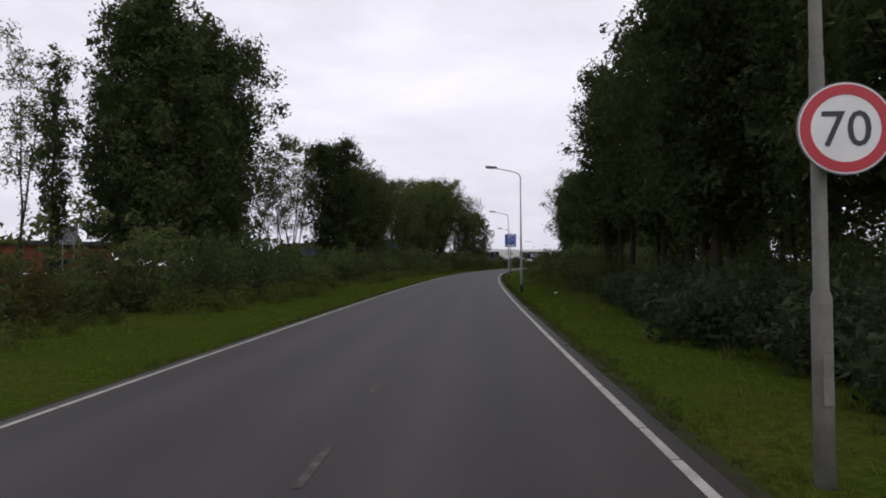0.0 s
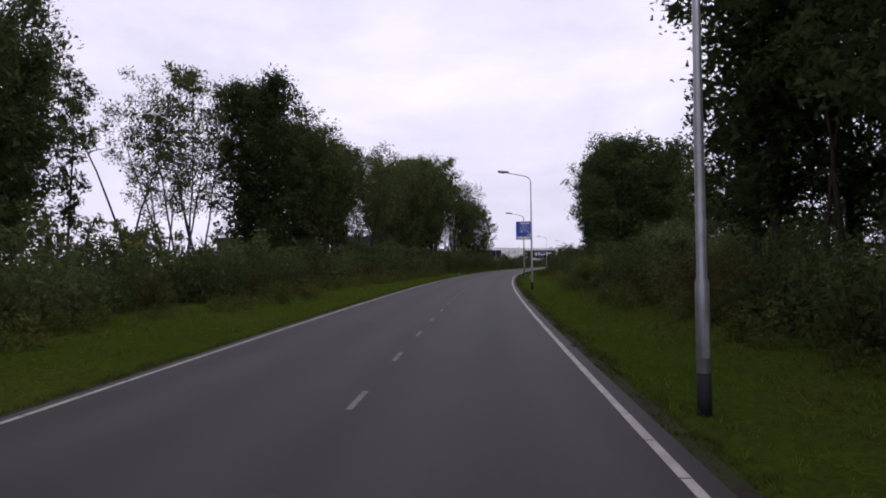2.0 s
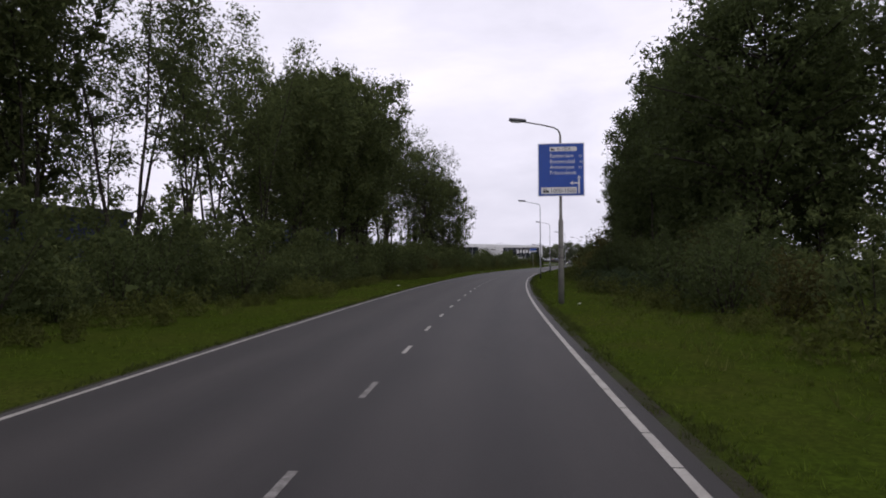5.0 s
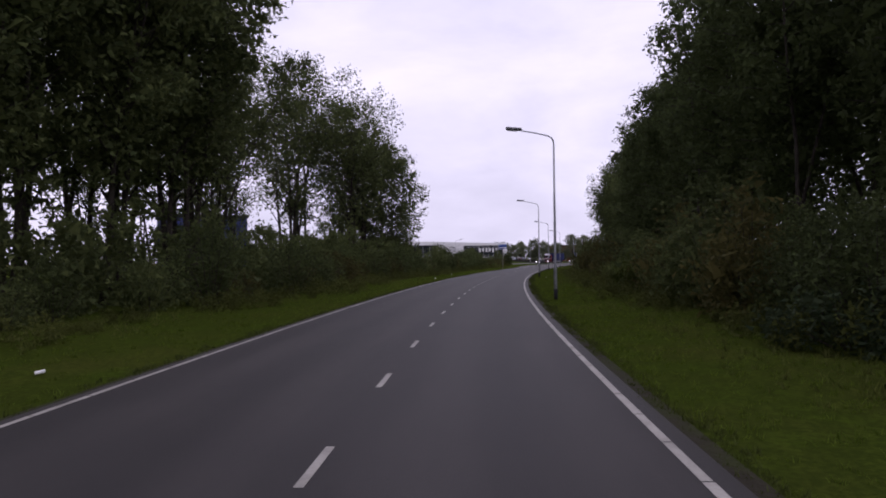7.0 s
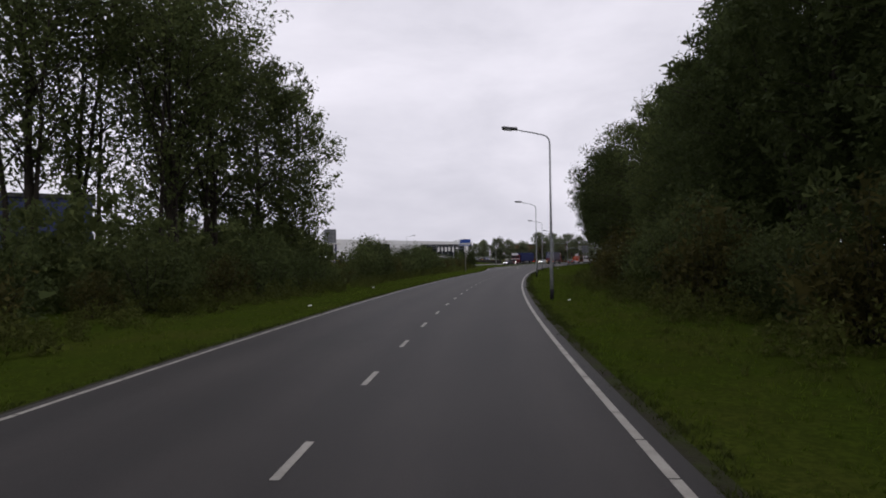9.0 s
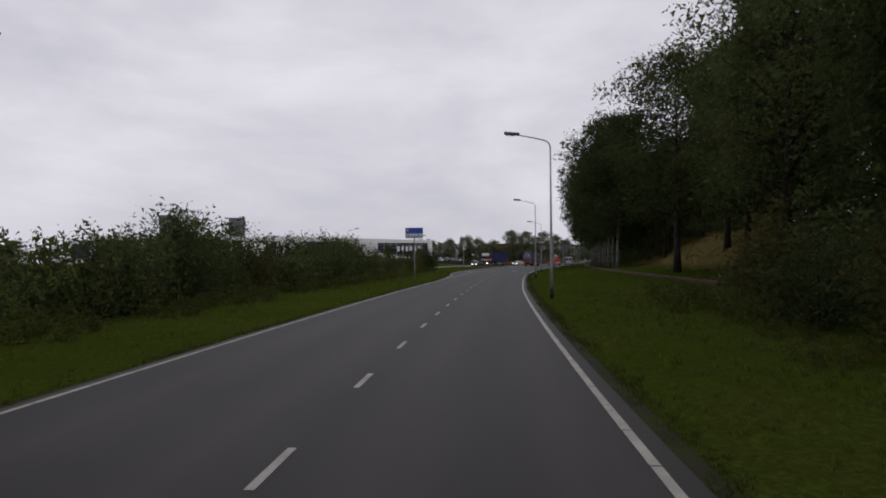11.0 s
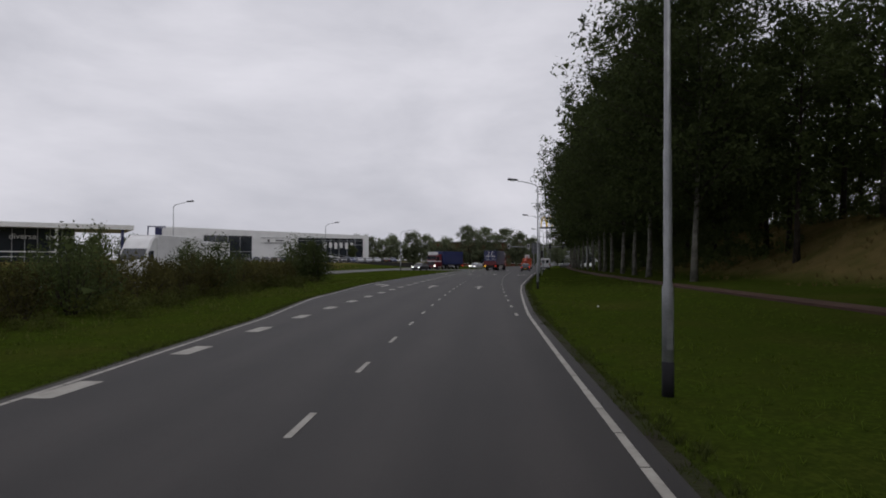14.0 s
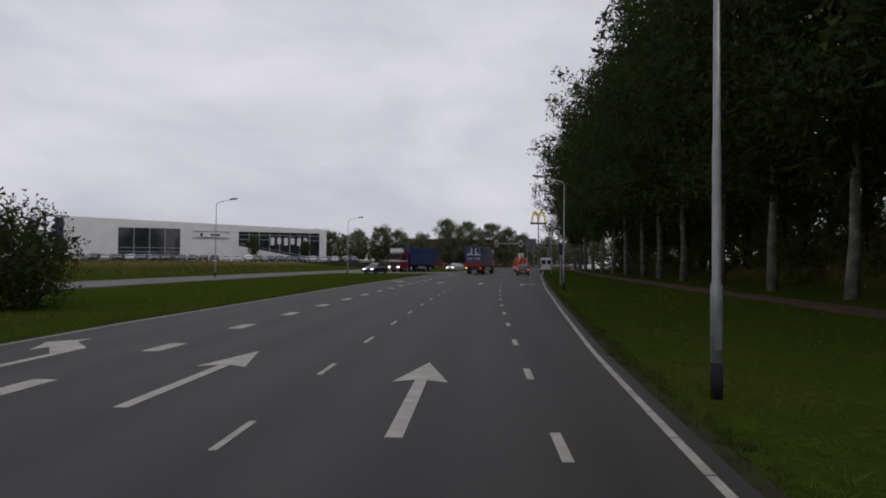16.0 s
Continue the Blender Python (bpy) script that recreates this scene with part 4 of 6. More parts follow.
for s, d, k, h in ((142, -17.0, "airy_c", 0.78), (145.5, -19.0, "airy_c", 0.8), (149, -21.0, "vase", 0.9), (153, -24.5, "airy_c", 0.86), (147.5, -25, "airy_c", 0.84), (152.5, -21.5, "vase", 0.92)):
    plant(k, s, d, rnd, h - 0.02, h + 0.02)
for s in np.arange(86, 190, 3.0):
    thicket(s, -15.6 + rnd.uniform(-0.8, 0.8), rnd.uniform(4.2, 5.6) + (0.8 if 108 < s < 138 else 0), 2.0)
for s in np.arange(88, 140, 3.0):
    thicket(s, -19.4 + rnd.uniform(-0.8, 0.8), rnd.uniform(5.0, 6.6) * (0.78 if s > 124 else 1.0), 2.3)
for s in list(np.arange(112, 127, 3.0)) + list(np.arange(163, 196, 3.0)):
    thicket(s, -24.5 + rnd.uniform(-0.8, 0.8), rnd.uniform(5.0, 6.4), 2.4)
for s in np.arange(142, 196, 3.2):
    thicket(s, -20.0 + rnd.uniform(-1, 1), rnd.uniform(4.6, 6.0) * (0.8 if s < 160 else 1.0), 2.3)
for s, d, h in ((163.5, -15.6, 7.4), (167, -16.4, 7.0)):
    thicket(s, d, h, 2.6)
for s, d, k, h in ((166.5, -22.5, "vase", 1.3), (172.5, -24, "vase", 1.34), (169.5, -16.6, "vase", 1.12), (175, -17.2, "vase", 1.13), (178, -21, "vase", 1.22), (180.5, -16.2, "dome", 1.16), (184.8, -16.4, "dome", 0.96)):
    plant(k, s, d, rnd, h - 0.01, h + 0.01)
for s, d in ((158, -33), (161, -30), (155, -36)):
    plant("airy_b", s, d, rnd, 0.88, 1.0)
# The wood on the right of the road.
for s in np.arange(20, 58, 3.0):
    for d in (19.5, 25.0):
        thicket(s, d + rnd.uniform(-0.8, 0.8), rnd.uniform(4.2, 6.0), 2.3)
for s, d, k in ((5, 13.6, "wood_a"), (9.5, 12.8, "wood_b"), (14.5, 13.4, "wood_a"), (7, 18.4, "back"), (12, 17.6, "back"), (17, 18.2, "back"), (1, 17, "back")):
    plant(k, s, d, rnd, 0.96, 1.04)
for s in np.arange(2, 24, 3.0):
    thicket(s, 15.6 + rnd.uniform(-0.7, 0.7), rnd.uniform(3.0, 4.4), 2.0)
for s in np.arange(20, 50, 4.4):
    for row, d in enumerate((12.2, 16.8, 22.0)):
        d += max(0, s - 28) * 0.05
        plant(rnd.choice(("wood_a", "wood_b", "wood_a", "wood_thin")) if row < 2 else "back", s + rnd.uniform(-1.6, 1.6), d + rnd.uniform(-0.8, 1.4), rnd, 0.92, 1.08)
for s, d in ((50.6, 13.4), (52, 18.0), (46.5, 12.4)):
    plant("wood_a", s, d, rnd, 0.98, 1.02)
plant("round", 108.5, 16.5, rnd)
for s, d, k in ((97, 24.4, "dense_c"), (101, 31.3, "dense_c"), (99, 28.5, "airy_a"), (92, 33, "airy_a")):
    plant(k, s, d, rnd, 0.92, 0.98)
for s, d in ((104, 27), (112, 31), (88, 36), (82, 38), (92, 42)):
    plant(rnd.choice(("dense_c", "dense_a", "dense_c")), s, d, rnd, 0.68, 0.76)
for s in np.arange(108, 203, 4.6):
    for row, d in enumerate((13.6, 17.6, 23.0)):
        d += max(0, s - 166) * 0.15 + (2.2 if s < 172 else 0.6)
        plant(rnd.choice(("wood_a", "wood_b", "wood_a", "wood_thin")) if row == 0 else rnd.choice(("back", "wood_thin")) if row == 1 else "back", s + rnd.uniform(-1.7, 1.7), d + rnd.uniform(-0.9, 1.3), rnd, 0.99 if 118 < s < 150 else 0.92, 1.12 if 118 < s < 150 else 1.06)
for s in np.arange(262, 376, 5.2):
    plant("back", s + rnd.uniform(-1.5, 1.5), 24.6 + rnd.uniform(-1, 1), rnd, 0.9, 1.05)
plant("parkland", 229, 17.8, rnd)
for s, d in ((214, 23.0), (239, 25.5), (222, 25.0)):
    plant("parkland", s, d, rnd, 0.95, 1.05)
for s, d in ((209, 19.0), (219, 20.5)):
    plant("parkland", s, d, rnd, 0.85, 0.95)
for s in (263.5, 270, 276.7, 283.6, 290.8, 297.8, 305, 312, 319.5, 327, 335, 344, 354, 364, 374):
    plant("poplar", s, 17.0 + rnd.uniform(-0.2, 0.2) - max(0, s - 315) * 0.035, rnd, 0.96, 1.05)
for s in np.arange(205, 372, 6.5):
    for d in (30.5, 36.0):
        plant("back", s + rnd.uniform(-2, 2), d + rnd.uniform(-1.5, 1.5), rnd, 0.95, 1.1)
for s in np.arange(206, 326, 3.0):
    thicket(s, (30.0 if s > 224 else 25.0) + rnd.uniform(-1, 1.5), rnd.uniform(5.0, 6.8), 2.4)
for s in np.arange(228, 330, 3.2):
    thicket(s, 33.5 + rnd.uniform(-1, 1), rnd.uniform(5.5, 7.5), 2.8)
for s in np.arange(99, 126, 3.2):
    for d in (20.0, 25.0):
        thicket(s, d + rnd.uniform(-0.8, 0.8), rnd.uniform(4.0, 6.2), 2.2)
for s in np.arange(44, 84, 3.0):
    thicket(s, -16.8 + rnd.uniform(-1, 1), rnd.uniform(2.9, 4.0), 2.0)
for s in np.arange(226, 330, 2.6):
    thicket(s, 37.0 + rnd.uniform(-1.5, 2.5), rnd.uniform(6.5, 9.5), 3.0)
for s in np.arange(268, 372, 3.0):
    thicket(s, 23.2 + rnd.uniform(-0.8, 1.5), rnd.uniform(3.2, 5.4), 2.1)

# Shrubs under the belt and along the open hedge.
for s in np.arange(8, 206, 2.85):
    inner = -10.4 - 0.6 * math.sin(s * 0.21) if s < 85 else -9.3 - 0.6 * math.sin(s * 0.17)
    plant(rnd.choice(("bush_a", "bush_a", "bush_b", "bush_c")), s + rnd.uniform(-0.6, 0.6), inner - 1.2 + rnd.uniform(-1.0, 0.7), rnd, 0.6, 1.25)
    if s < 190:
        thicket(s + rnd.uniform(-1, 1), inner - 3.6 + rnd.uniform(-0.5, 0.5), rnd.uniform(3.0, 5.0) * (0.85 if 50 < s < 80 else 1.0), 1.8)
for s in np.arange(206, 222, 2.0):
    tall = 0.15 if 213 < s < 216 or 218 < s else 0.0
    plant(rnd.choice(("bush_b", "bush_a")), s, -11.4 + rnd.uniform(-0.5, 0.5), rnd, 1.0 + tall, 1.15 + tall)
    plant(rnd.choice(("bush_b", "bush_a")) if s > 211 else "bush_c", s + 1, -13.2 + rnd.uniform(-0.5, 0.5), rnd, 0.85 + tall, 0.95 + tall)
for s, d, sc in ((195.5, -12.6, 0.96), (199, -12.9, 1.0), (202.5, -12.5, 0.95), (206, -12.9, 0.8), (220.4, -12.6, 0.86), (222.3, -12.2, 0.92), (224.2, -12.8, 0.9), (226.4, -13.0, 0.76)):
    plant("scrub", s, d, rnd, sc, sc)
for s in np.arange(222, 268, 2.1):
    d = -10.3 - 3.0 * max(0, (s - 236) / 32)
    plant(rnd.choice(("bush_c", "bush_c", "bush_c", "bush_a")), s, d - 1.0 + rnd.uniform(-0.4, 0.4), rnd, 0.8, 1.02)
    plant(rnd.choice(("bush_a", "bush_c", "bush_b", "bush_b")), s + 1, d - 3.4 + rnd.uniform(-0.5, 0.5), rnd, 0.74, 1.0)
for s, d, sc, tall in ((235.5, -15.4, 0.6, 1.7), (229.5, -14.6, 0.62, 1.4), (238.5, -17.2, 0.5, 1.6), (246.2, -16.0, 0.42, 1.95), (244.6, -15.2, 0.4, 1.5), (258, -17.5, 0.5, 1.5)):
    plant("scrub", s, d, rnd, sc, sc, tall)
for s, d in ((271.6, -13.6), (273.2, -14.2), (272.0, -15.4)):
    plant("bush_a", s, d, rnd, 1.15, 1.3)
plant("scrub", 271.2, -15.0, rnd, 0.72, 0.74)
# Thickets on the right.
for s in np.arange(-3, 26, 2.0):
    for d in (7.4, 9.3, 11.4):
        low = 0.0 if d < 11 else 0.45
        plant("bramble" if d < 11 else "bush_a", s + rnd.uniform(-0.6, 0.6), d + 0.05 * s + rnd.uniform(-0.3, 0.5), rnd, 1.0 - low, 1.3 - low)
for s in np.arange(26, 62, 2.3):
    for d in (8.8, 11.0):
        plant(rnd.choice(("bush_a", "bush_b", "bush_c", "bramble")), s + rnd.uniform(-0.7, 0.7), d + rnd.uniform(-0.4, 0.6), rnd, 0.7, 1.0)
for s, d, k in ((71.8, 9.0, "reed"), (74.6, 10.4, "reed"), (72.5, 11.5, "reed"), (64, 12.4, "scrub"), (59, 11.6, "bush_b"), (61, 12.8, "bush_a"), (66.5, 14.5, "scrub"), (70, 16.5, "scrub"), (75, 16, "scrub"), (79, 13, "bush_a"), (82, 11, "bush_a"),
                (85, 10.2, "bush_b"), (80, 18, "scrub"), (86, 13, "bush_a"), (89, 10.0, "bush_c"), (92, 9.4, "bush_a"), (95, 10.2, "bush_b"), (64, 18, "scrub"), (58, 15, "scrub"), (60, 20, "scrub"), (68, 22, "scrub"), (74, 24, "scrub"), (78, 27, "scrub"), (86, 24, "scrub"), (66, 9.4, "weeds"), (68.6, 9.8, "weeds"), (63.5, 9.6, "bush_c")):
    plant(k, s, d, rnd, 0.9, 1.12)
for s in np.arange(98, 118, 2.2):
    for d in (9.0, 11.0):
        plant(rnd.choice(("bramble", "bramble", "bush_a")), s + rnd.uniform(-0.6, 0.6), d + rnd.uniform(-0.5, 0.5), rnd, 0.8, 1.05)
plant("golden", 105.5, 12.4, rnd)
for s in np.arange(116, 200, 2.4):
    plant(rnd.choice(("bush_a", "bush_b", "scrub", "bush_a")), s + rnd.uniform(-0.6, 0.6), 9.8 + rnd.uniform(-0.7, 1.0) + max(0, (s - 180) * 0.12), rnd, 0.55, 1.15)
    thicket(s + rnd.uniform(-0.8, 0.8), 12.4 + rnd.uniform(-0.6, 0.8) + max(0, (s - 180) * 0.12), rnd.uniform(2.6, 4.6), 1.8)


for s in np.arange(6, 268, 2.9):
    d = -9.0 - 0.6 * math.sin(s * 0.21) if s < 85 else -8.2 - 0.6 * math.sin(s * 0.17) if s < 200 else -9.6 - 3.0 * max(0, (s - 236) / 32)
    plant("weeds", s + rnd.uniform(-1, 1), d + rnd.uniform(-0.7, 0.4), rnd, 0.6, 1.5)
for s in np.arange(26, 198, 3.3):
    plant("weeds", s + rnd.uniform(-1, 1), 7.9 + rnd.uniform(-0.6, 0.6) + max(0, (s - 180) * 0.12), rnd, 0.6, 1.5)
for s, d, k in ((122, 9.2, "golden"), (131, 9.8, "golden"), (139, 9.2, "reed"), (150, 9.6, "golden"), (158, 9.0, "golden"), (166, 9.5, "reed"), (173, 9.2, "golden"), (181, 9.8, "golden"), (190, 10.6, "golden")):
    plant(k, s, d, rnd, 0.8, 1.2)


def undergrowth():
    """The joined mass of willow scrub behind the nearer shrubs."""
    rng = np.random.default_rng(15)
    cents, rads = [], []
    for s, d, h, r in under:
        x, y = at(s, d)
        z = ground_z(x, y)
        for k in range(14):
            a, q, g = rng.uniform(0, 6.28), math.sqrt(rng.uniform(0, 1)), rng.uniform(0, 1) ** 1.25
            cents.append((x + r * q * math.cos(a) * (1.1 - 0.5 * g), y + r * q * math.sin(a) * (1.1 - 0.5 * g), z + h * g * 0.92))
            rads.append(rng.uniform(0.4, 0.85) * (1.25 - 0.5 * g))
    ob = part("undergrowth", tris("undergrowth", leaves(cents, rads, 640 * len(under), 0.118, rng, core=0.8, grain=0.2)), LEAFG)
    return tagged(ob, "dense mid-green willow scrub under the trees", "undergrowth", kind="stuff")


# Dense fill deep behind the verges.
rnd_fill = random.Random(77)
for i in range(8):
    thicket(101 + i * 2.9, -17.6 + rnd_fill.uniform(-0.5, 0.5), rnd_fill.uniform(5.6, 7.0), 2.2)
    thicket(99 + i * 2.6, 14.6 + rnd_fill.uniform(-0.5, 0.5), rnd_fill.uniform(3.4, 4.4), 2.0)
    thicket(46 + i * 2.8, -21.5 + rnd_fill.uniform(-0.8, 0.8), rnd_fill.uniform(4.2, 5.6), 2.1)
for s, d in ((91.5, -17.6), (95.5, -18.4)):
    plant("ash", s, d, rnd_fill, 0.82, 0.86)
for i in range(8):
    thicket(170 + i * 2.6, -18.2 + rnd_fill.uniform(-0.5, 0.5), rnd_fill.uniform(5.8, 7.2), 2.3)
    thicket(175 + i * 2.2, -22.4 + rnd_fill.uniform(-0.5, 0.5), rnd_fill.uniform(7.0, 8.4), 2.4)
    thicket(174 + i * 1.9, -14.4 + rnd_fill.uniform(-0.4, 0.4), rnd_fill.uniform(4.6, 5.6), 2.0)
for i in range(7):
    thicket(159 + i * 2.8, -13.4 + rnd_fill.uniform(-0.5, 0.5), rnd_fill.uniform(2.4, 3.2), 1.8)
undergrowth()


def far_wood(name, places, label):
    """A far belt of tree crowns in one mesh, distance haze painted into the leaf colour."""
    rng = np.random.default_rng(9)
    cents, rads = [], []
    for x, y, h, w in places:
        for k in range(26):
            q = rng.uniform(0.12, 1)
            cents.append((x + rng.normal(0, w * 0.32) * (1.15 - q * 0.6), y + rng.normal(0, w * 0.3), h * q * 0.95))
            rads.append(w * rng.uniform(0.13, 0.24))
    return tagged(part(name, tris(name, leaves(cents, rads, 560 * len(places), 0.5, rng, core=0.7)), LEAF_HAZE), label, "far trees", kind="stuff")


belt = []
rnd2 = random.Random(8)
for k in range(80):
    a = radians(-60 + 122 * k / 79)
    far = rnd2.uniform(330, 380)
    belt.append((60 + far * math.sin(a + 0.3), 240 + far * math.cos(a + 0.3), rnd2.uniform(10, 14), rnd2.uniform(11, 15)))
far_wood("far_wood", belt, "distant belt of trees along the horizon, haze in leaf colour")
far_wood("far_trees", [(62 + 6.0 * k, 451 - 1.2 * k, rnd2.uniform(7.5, 10.5), 7.5) for k in range(12)] + [(136 + 7.0 * k, 466 - 1.5 * k, rnd2.uniform(8, 11), 8.5) for k in range(11)], "row of bushy trees beyond the junction, haze in leaf colour")
for x, y, k, sc in ((60, 455, "far_tree_a", 0.92), (66, 449, "far_tree_a", 0.98), (73, 447, "far_tree_a", 1.02), (80, 446, "far_tree_a", 1.12), (87, 444, "far_tree_a", 1.02), (94, 443, "far_tree_a", 0.95), (101, 437, "far_tree_b", 1.12), (107, 439, "far_tree_b", 0.98),
                    (114, 441, "far_tree_b", 0.96), (121, 442, "far_tree_a", 1.15), (128, 446, "far_tree_a", 1.0), (146, 460, "far_tree_a", 1.0), (158, 466, "far_tree_a", 1.1), (168, 462, "far_tree_b", 0.8), (178, 452, "far_tree_a", 1.15), (190, 440, "far_tree_b", 0.8)):
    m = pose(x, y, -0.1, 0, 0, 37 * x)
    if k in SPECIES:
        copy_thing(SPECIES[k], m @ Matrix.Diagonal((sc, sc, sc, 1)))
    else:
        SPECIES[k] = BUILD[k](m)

# ---- grass on the verges ----
def blades(n, s0, s1, dfun, size, seed, name, mat, label, bunch=7, spread=0.035):
    """Narrow leaning blades in loose tufts over a stretch of the verge, thinner in some patches."""
    rng = np.random.default_rng(seed)
    c = n // bunch
    s, q = rng.uniform(s0, s1, c), rng.uniform(0, 1, c)
    d = np.array([dfun(a, b) for a, b in zip(s, q)])
    lush = 0.5 + 0.25 * np.sin(1.3 * s + 2.1 * d) + 0.25 * np.sin(0.37 * s - 1.7 * d + seed)
    tall = np.repeat(size * (0.55 + 0.8 * lush) * rng.uniform(0.7, 1.35, c), bunch)
    s, d = np.repeat(s, bunch) + rng.normal(0, spread, c * bunch), np.repeat(d, bunch) + rng.normal(0, spread, c * bunch)
    m = np.interp(s, LINE_Y, LINE_M)
    k = np.hypot(1, m)
    x, y = np.interp(s, LINE_Y, LINE_X) + d / k, s - d * m / k
    z = rise(s, d) - 0.01
    n = len(s)
    az = rng.uniform(0, 6.28, n)
    h = tall * rng.uniform(0.6, 1.3, n)
    w = 0.005 + 0.06 * h
    lean = rng.normal(0, 0.5, (n, 2)) * h[:, None]
    p = np.stack([x, y, z], 1)
    side = np.stack([np.cos(az) * w, np.sin(az) * w, 0 * w], 1)
    tip = p + np.stack([lean[:, 0], lean[:, 1], h], 1)
    return tagged(part(name, tris(name, np.stack([p - side, p + side, tip], 1)), mat), label, "grass", kind="stuff")


def edge(s, q, side, wave):
    """An uneven grass edge that creeps over the asphalt's margin."""
    creep = 0.07 * math.sin(1.9 * s + wave) + 0.07 * math.sin(5.3 * s + 2 * wave) + 0.05 * math.sin(11.0 * s)
    return (right_line(s) + 0.34 + creep + 0.34 * q ** 1.3) if side > 0 else (left_line(s) - 0.28 - creep - 0.3 * q ** 1.3)


blades(110000, -6, 290, lambda s, q: right_line(s) + 0.55 + q ** 1.3 * (4.0 if s < 190 else 8.0), 0.075, 3, "grass", BLADE, "short mown green grass on the verge")
blades(65000, 2, 300, lambda s, q: left_line(s) - 0.5 - q * 5.0, 0.075, 4, "grass", BLADE, "short mown green grass on the verge")
blades(70000, -6, 285, lambda s, q: edge(s, q, 1, 0.0), 0.075, 13, "edge_grass", EDGEBLADE, "dark ragged grass creeping over the asphalt edge")
blades(45000, 2, 285, lambda s, q: edge(s, q, -1, 1.3), 0.07, 14, "edge_grass", EDGEBLADE, "dark ragged grass creeping over the asphalt edge")
blades(22000, -4, 205, lambda s, q: 5.6 + 0.7 * math.sin(0.6 * s) * math.sin(0.23 * s + 1) + q ** 0.8 * 3.2, 0.15, 5, "tall_grass", ROUGHBLADE, "taller rough olive grass along the thicket edge")
blades(16000, 5, 270, lambda s, q: -7.4 + 0.5 * math.sin(0.5 * s) - q ** 0.8 * 2.6 - max(0, (s - 240) / 12), 0.15, 6, "tall_grass", ROUGHBLADE, "taller rough olive grass along the hedge foot")
blades(14000, 285, 350, lambda s, q: -31.5 - q * 26, 0.3, 8, "dry_grass", WEED, "tall dry meadow grass before the car park")
blades(9000, 222, 300, lambda s, q: 20.0 + q * 11, 0.3, 7, "dry_grass", WEED, "dry brown grass on the earth bank")


def litter(s, d, sx, sy, turn):
    x, y = at(s, d)
    sx, sy = 0.7 * sx, 0.7 * sy
    bm = boxes((-sx, sx, -sy, sy, 0, 0.025))
    for v in bm.verts:
        v.co.z += 0.03 * math.sin(9 * v.co.x + 5 * v.co.y)
    ob = part("litter", bm, LITTER)
    ob.matrix_world = pose(x, y, ground_z(x, y) + 0.05, 4, 6, turn)
    tagged(ob, "crumpled white paper litter lying in the grass", "litter", "litter on the verge")


for s, d, a, b, w in ((28.3, 6.0, 0.1, 0.06, 20), (95.5, 5.0, 0.08, 0.05, 10), (113, -5.6, 0.1, 0.06, 35), (163, 5.0, 0.08, 0.05, 0), (176, -6.4, 0.11, 0.05, 50), (160.5, -5.3, 0.1, 0.06, 15), (244, 6.8, 0.07, 0.05, 30)):
    litter(s, d, a, b, w)

# ---- showroom and its yard ----
def wall_frame(a, b):
    """A pose whose x runs along a wall from a to b, y into the building."""
    t = math.degrees(math.atan2(b[1] - a[1], b[0] - a[0]))
    return pose(a[0], a[1], 0, 0, 0, t)


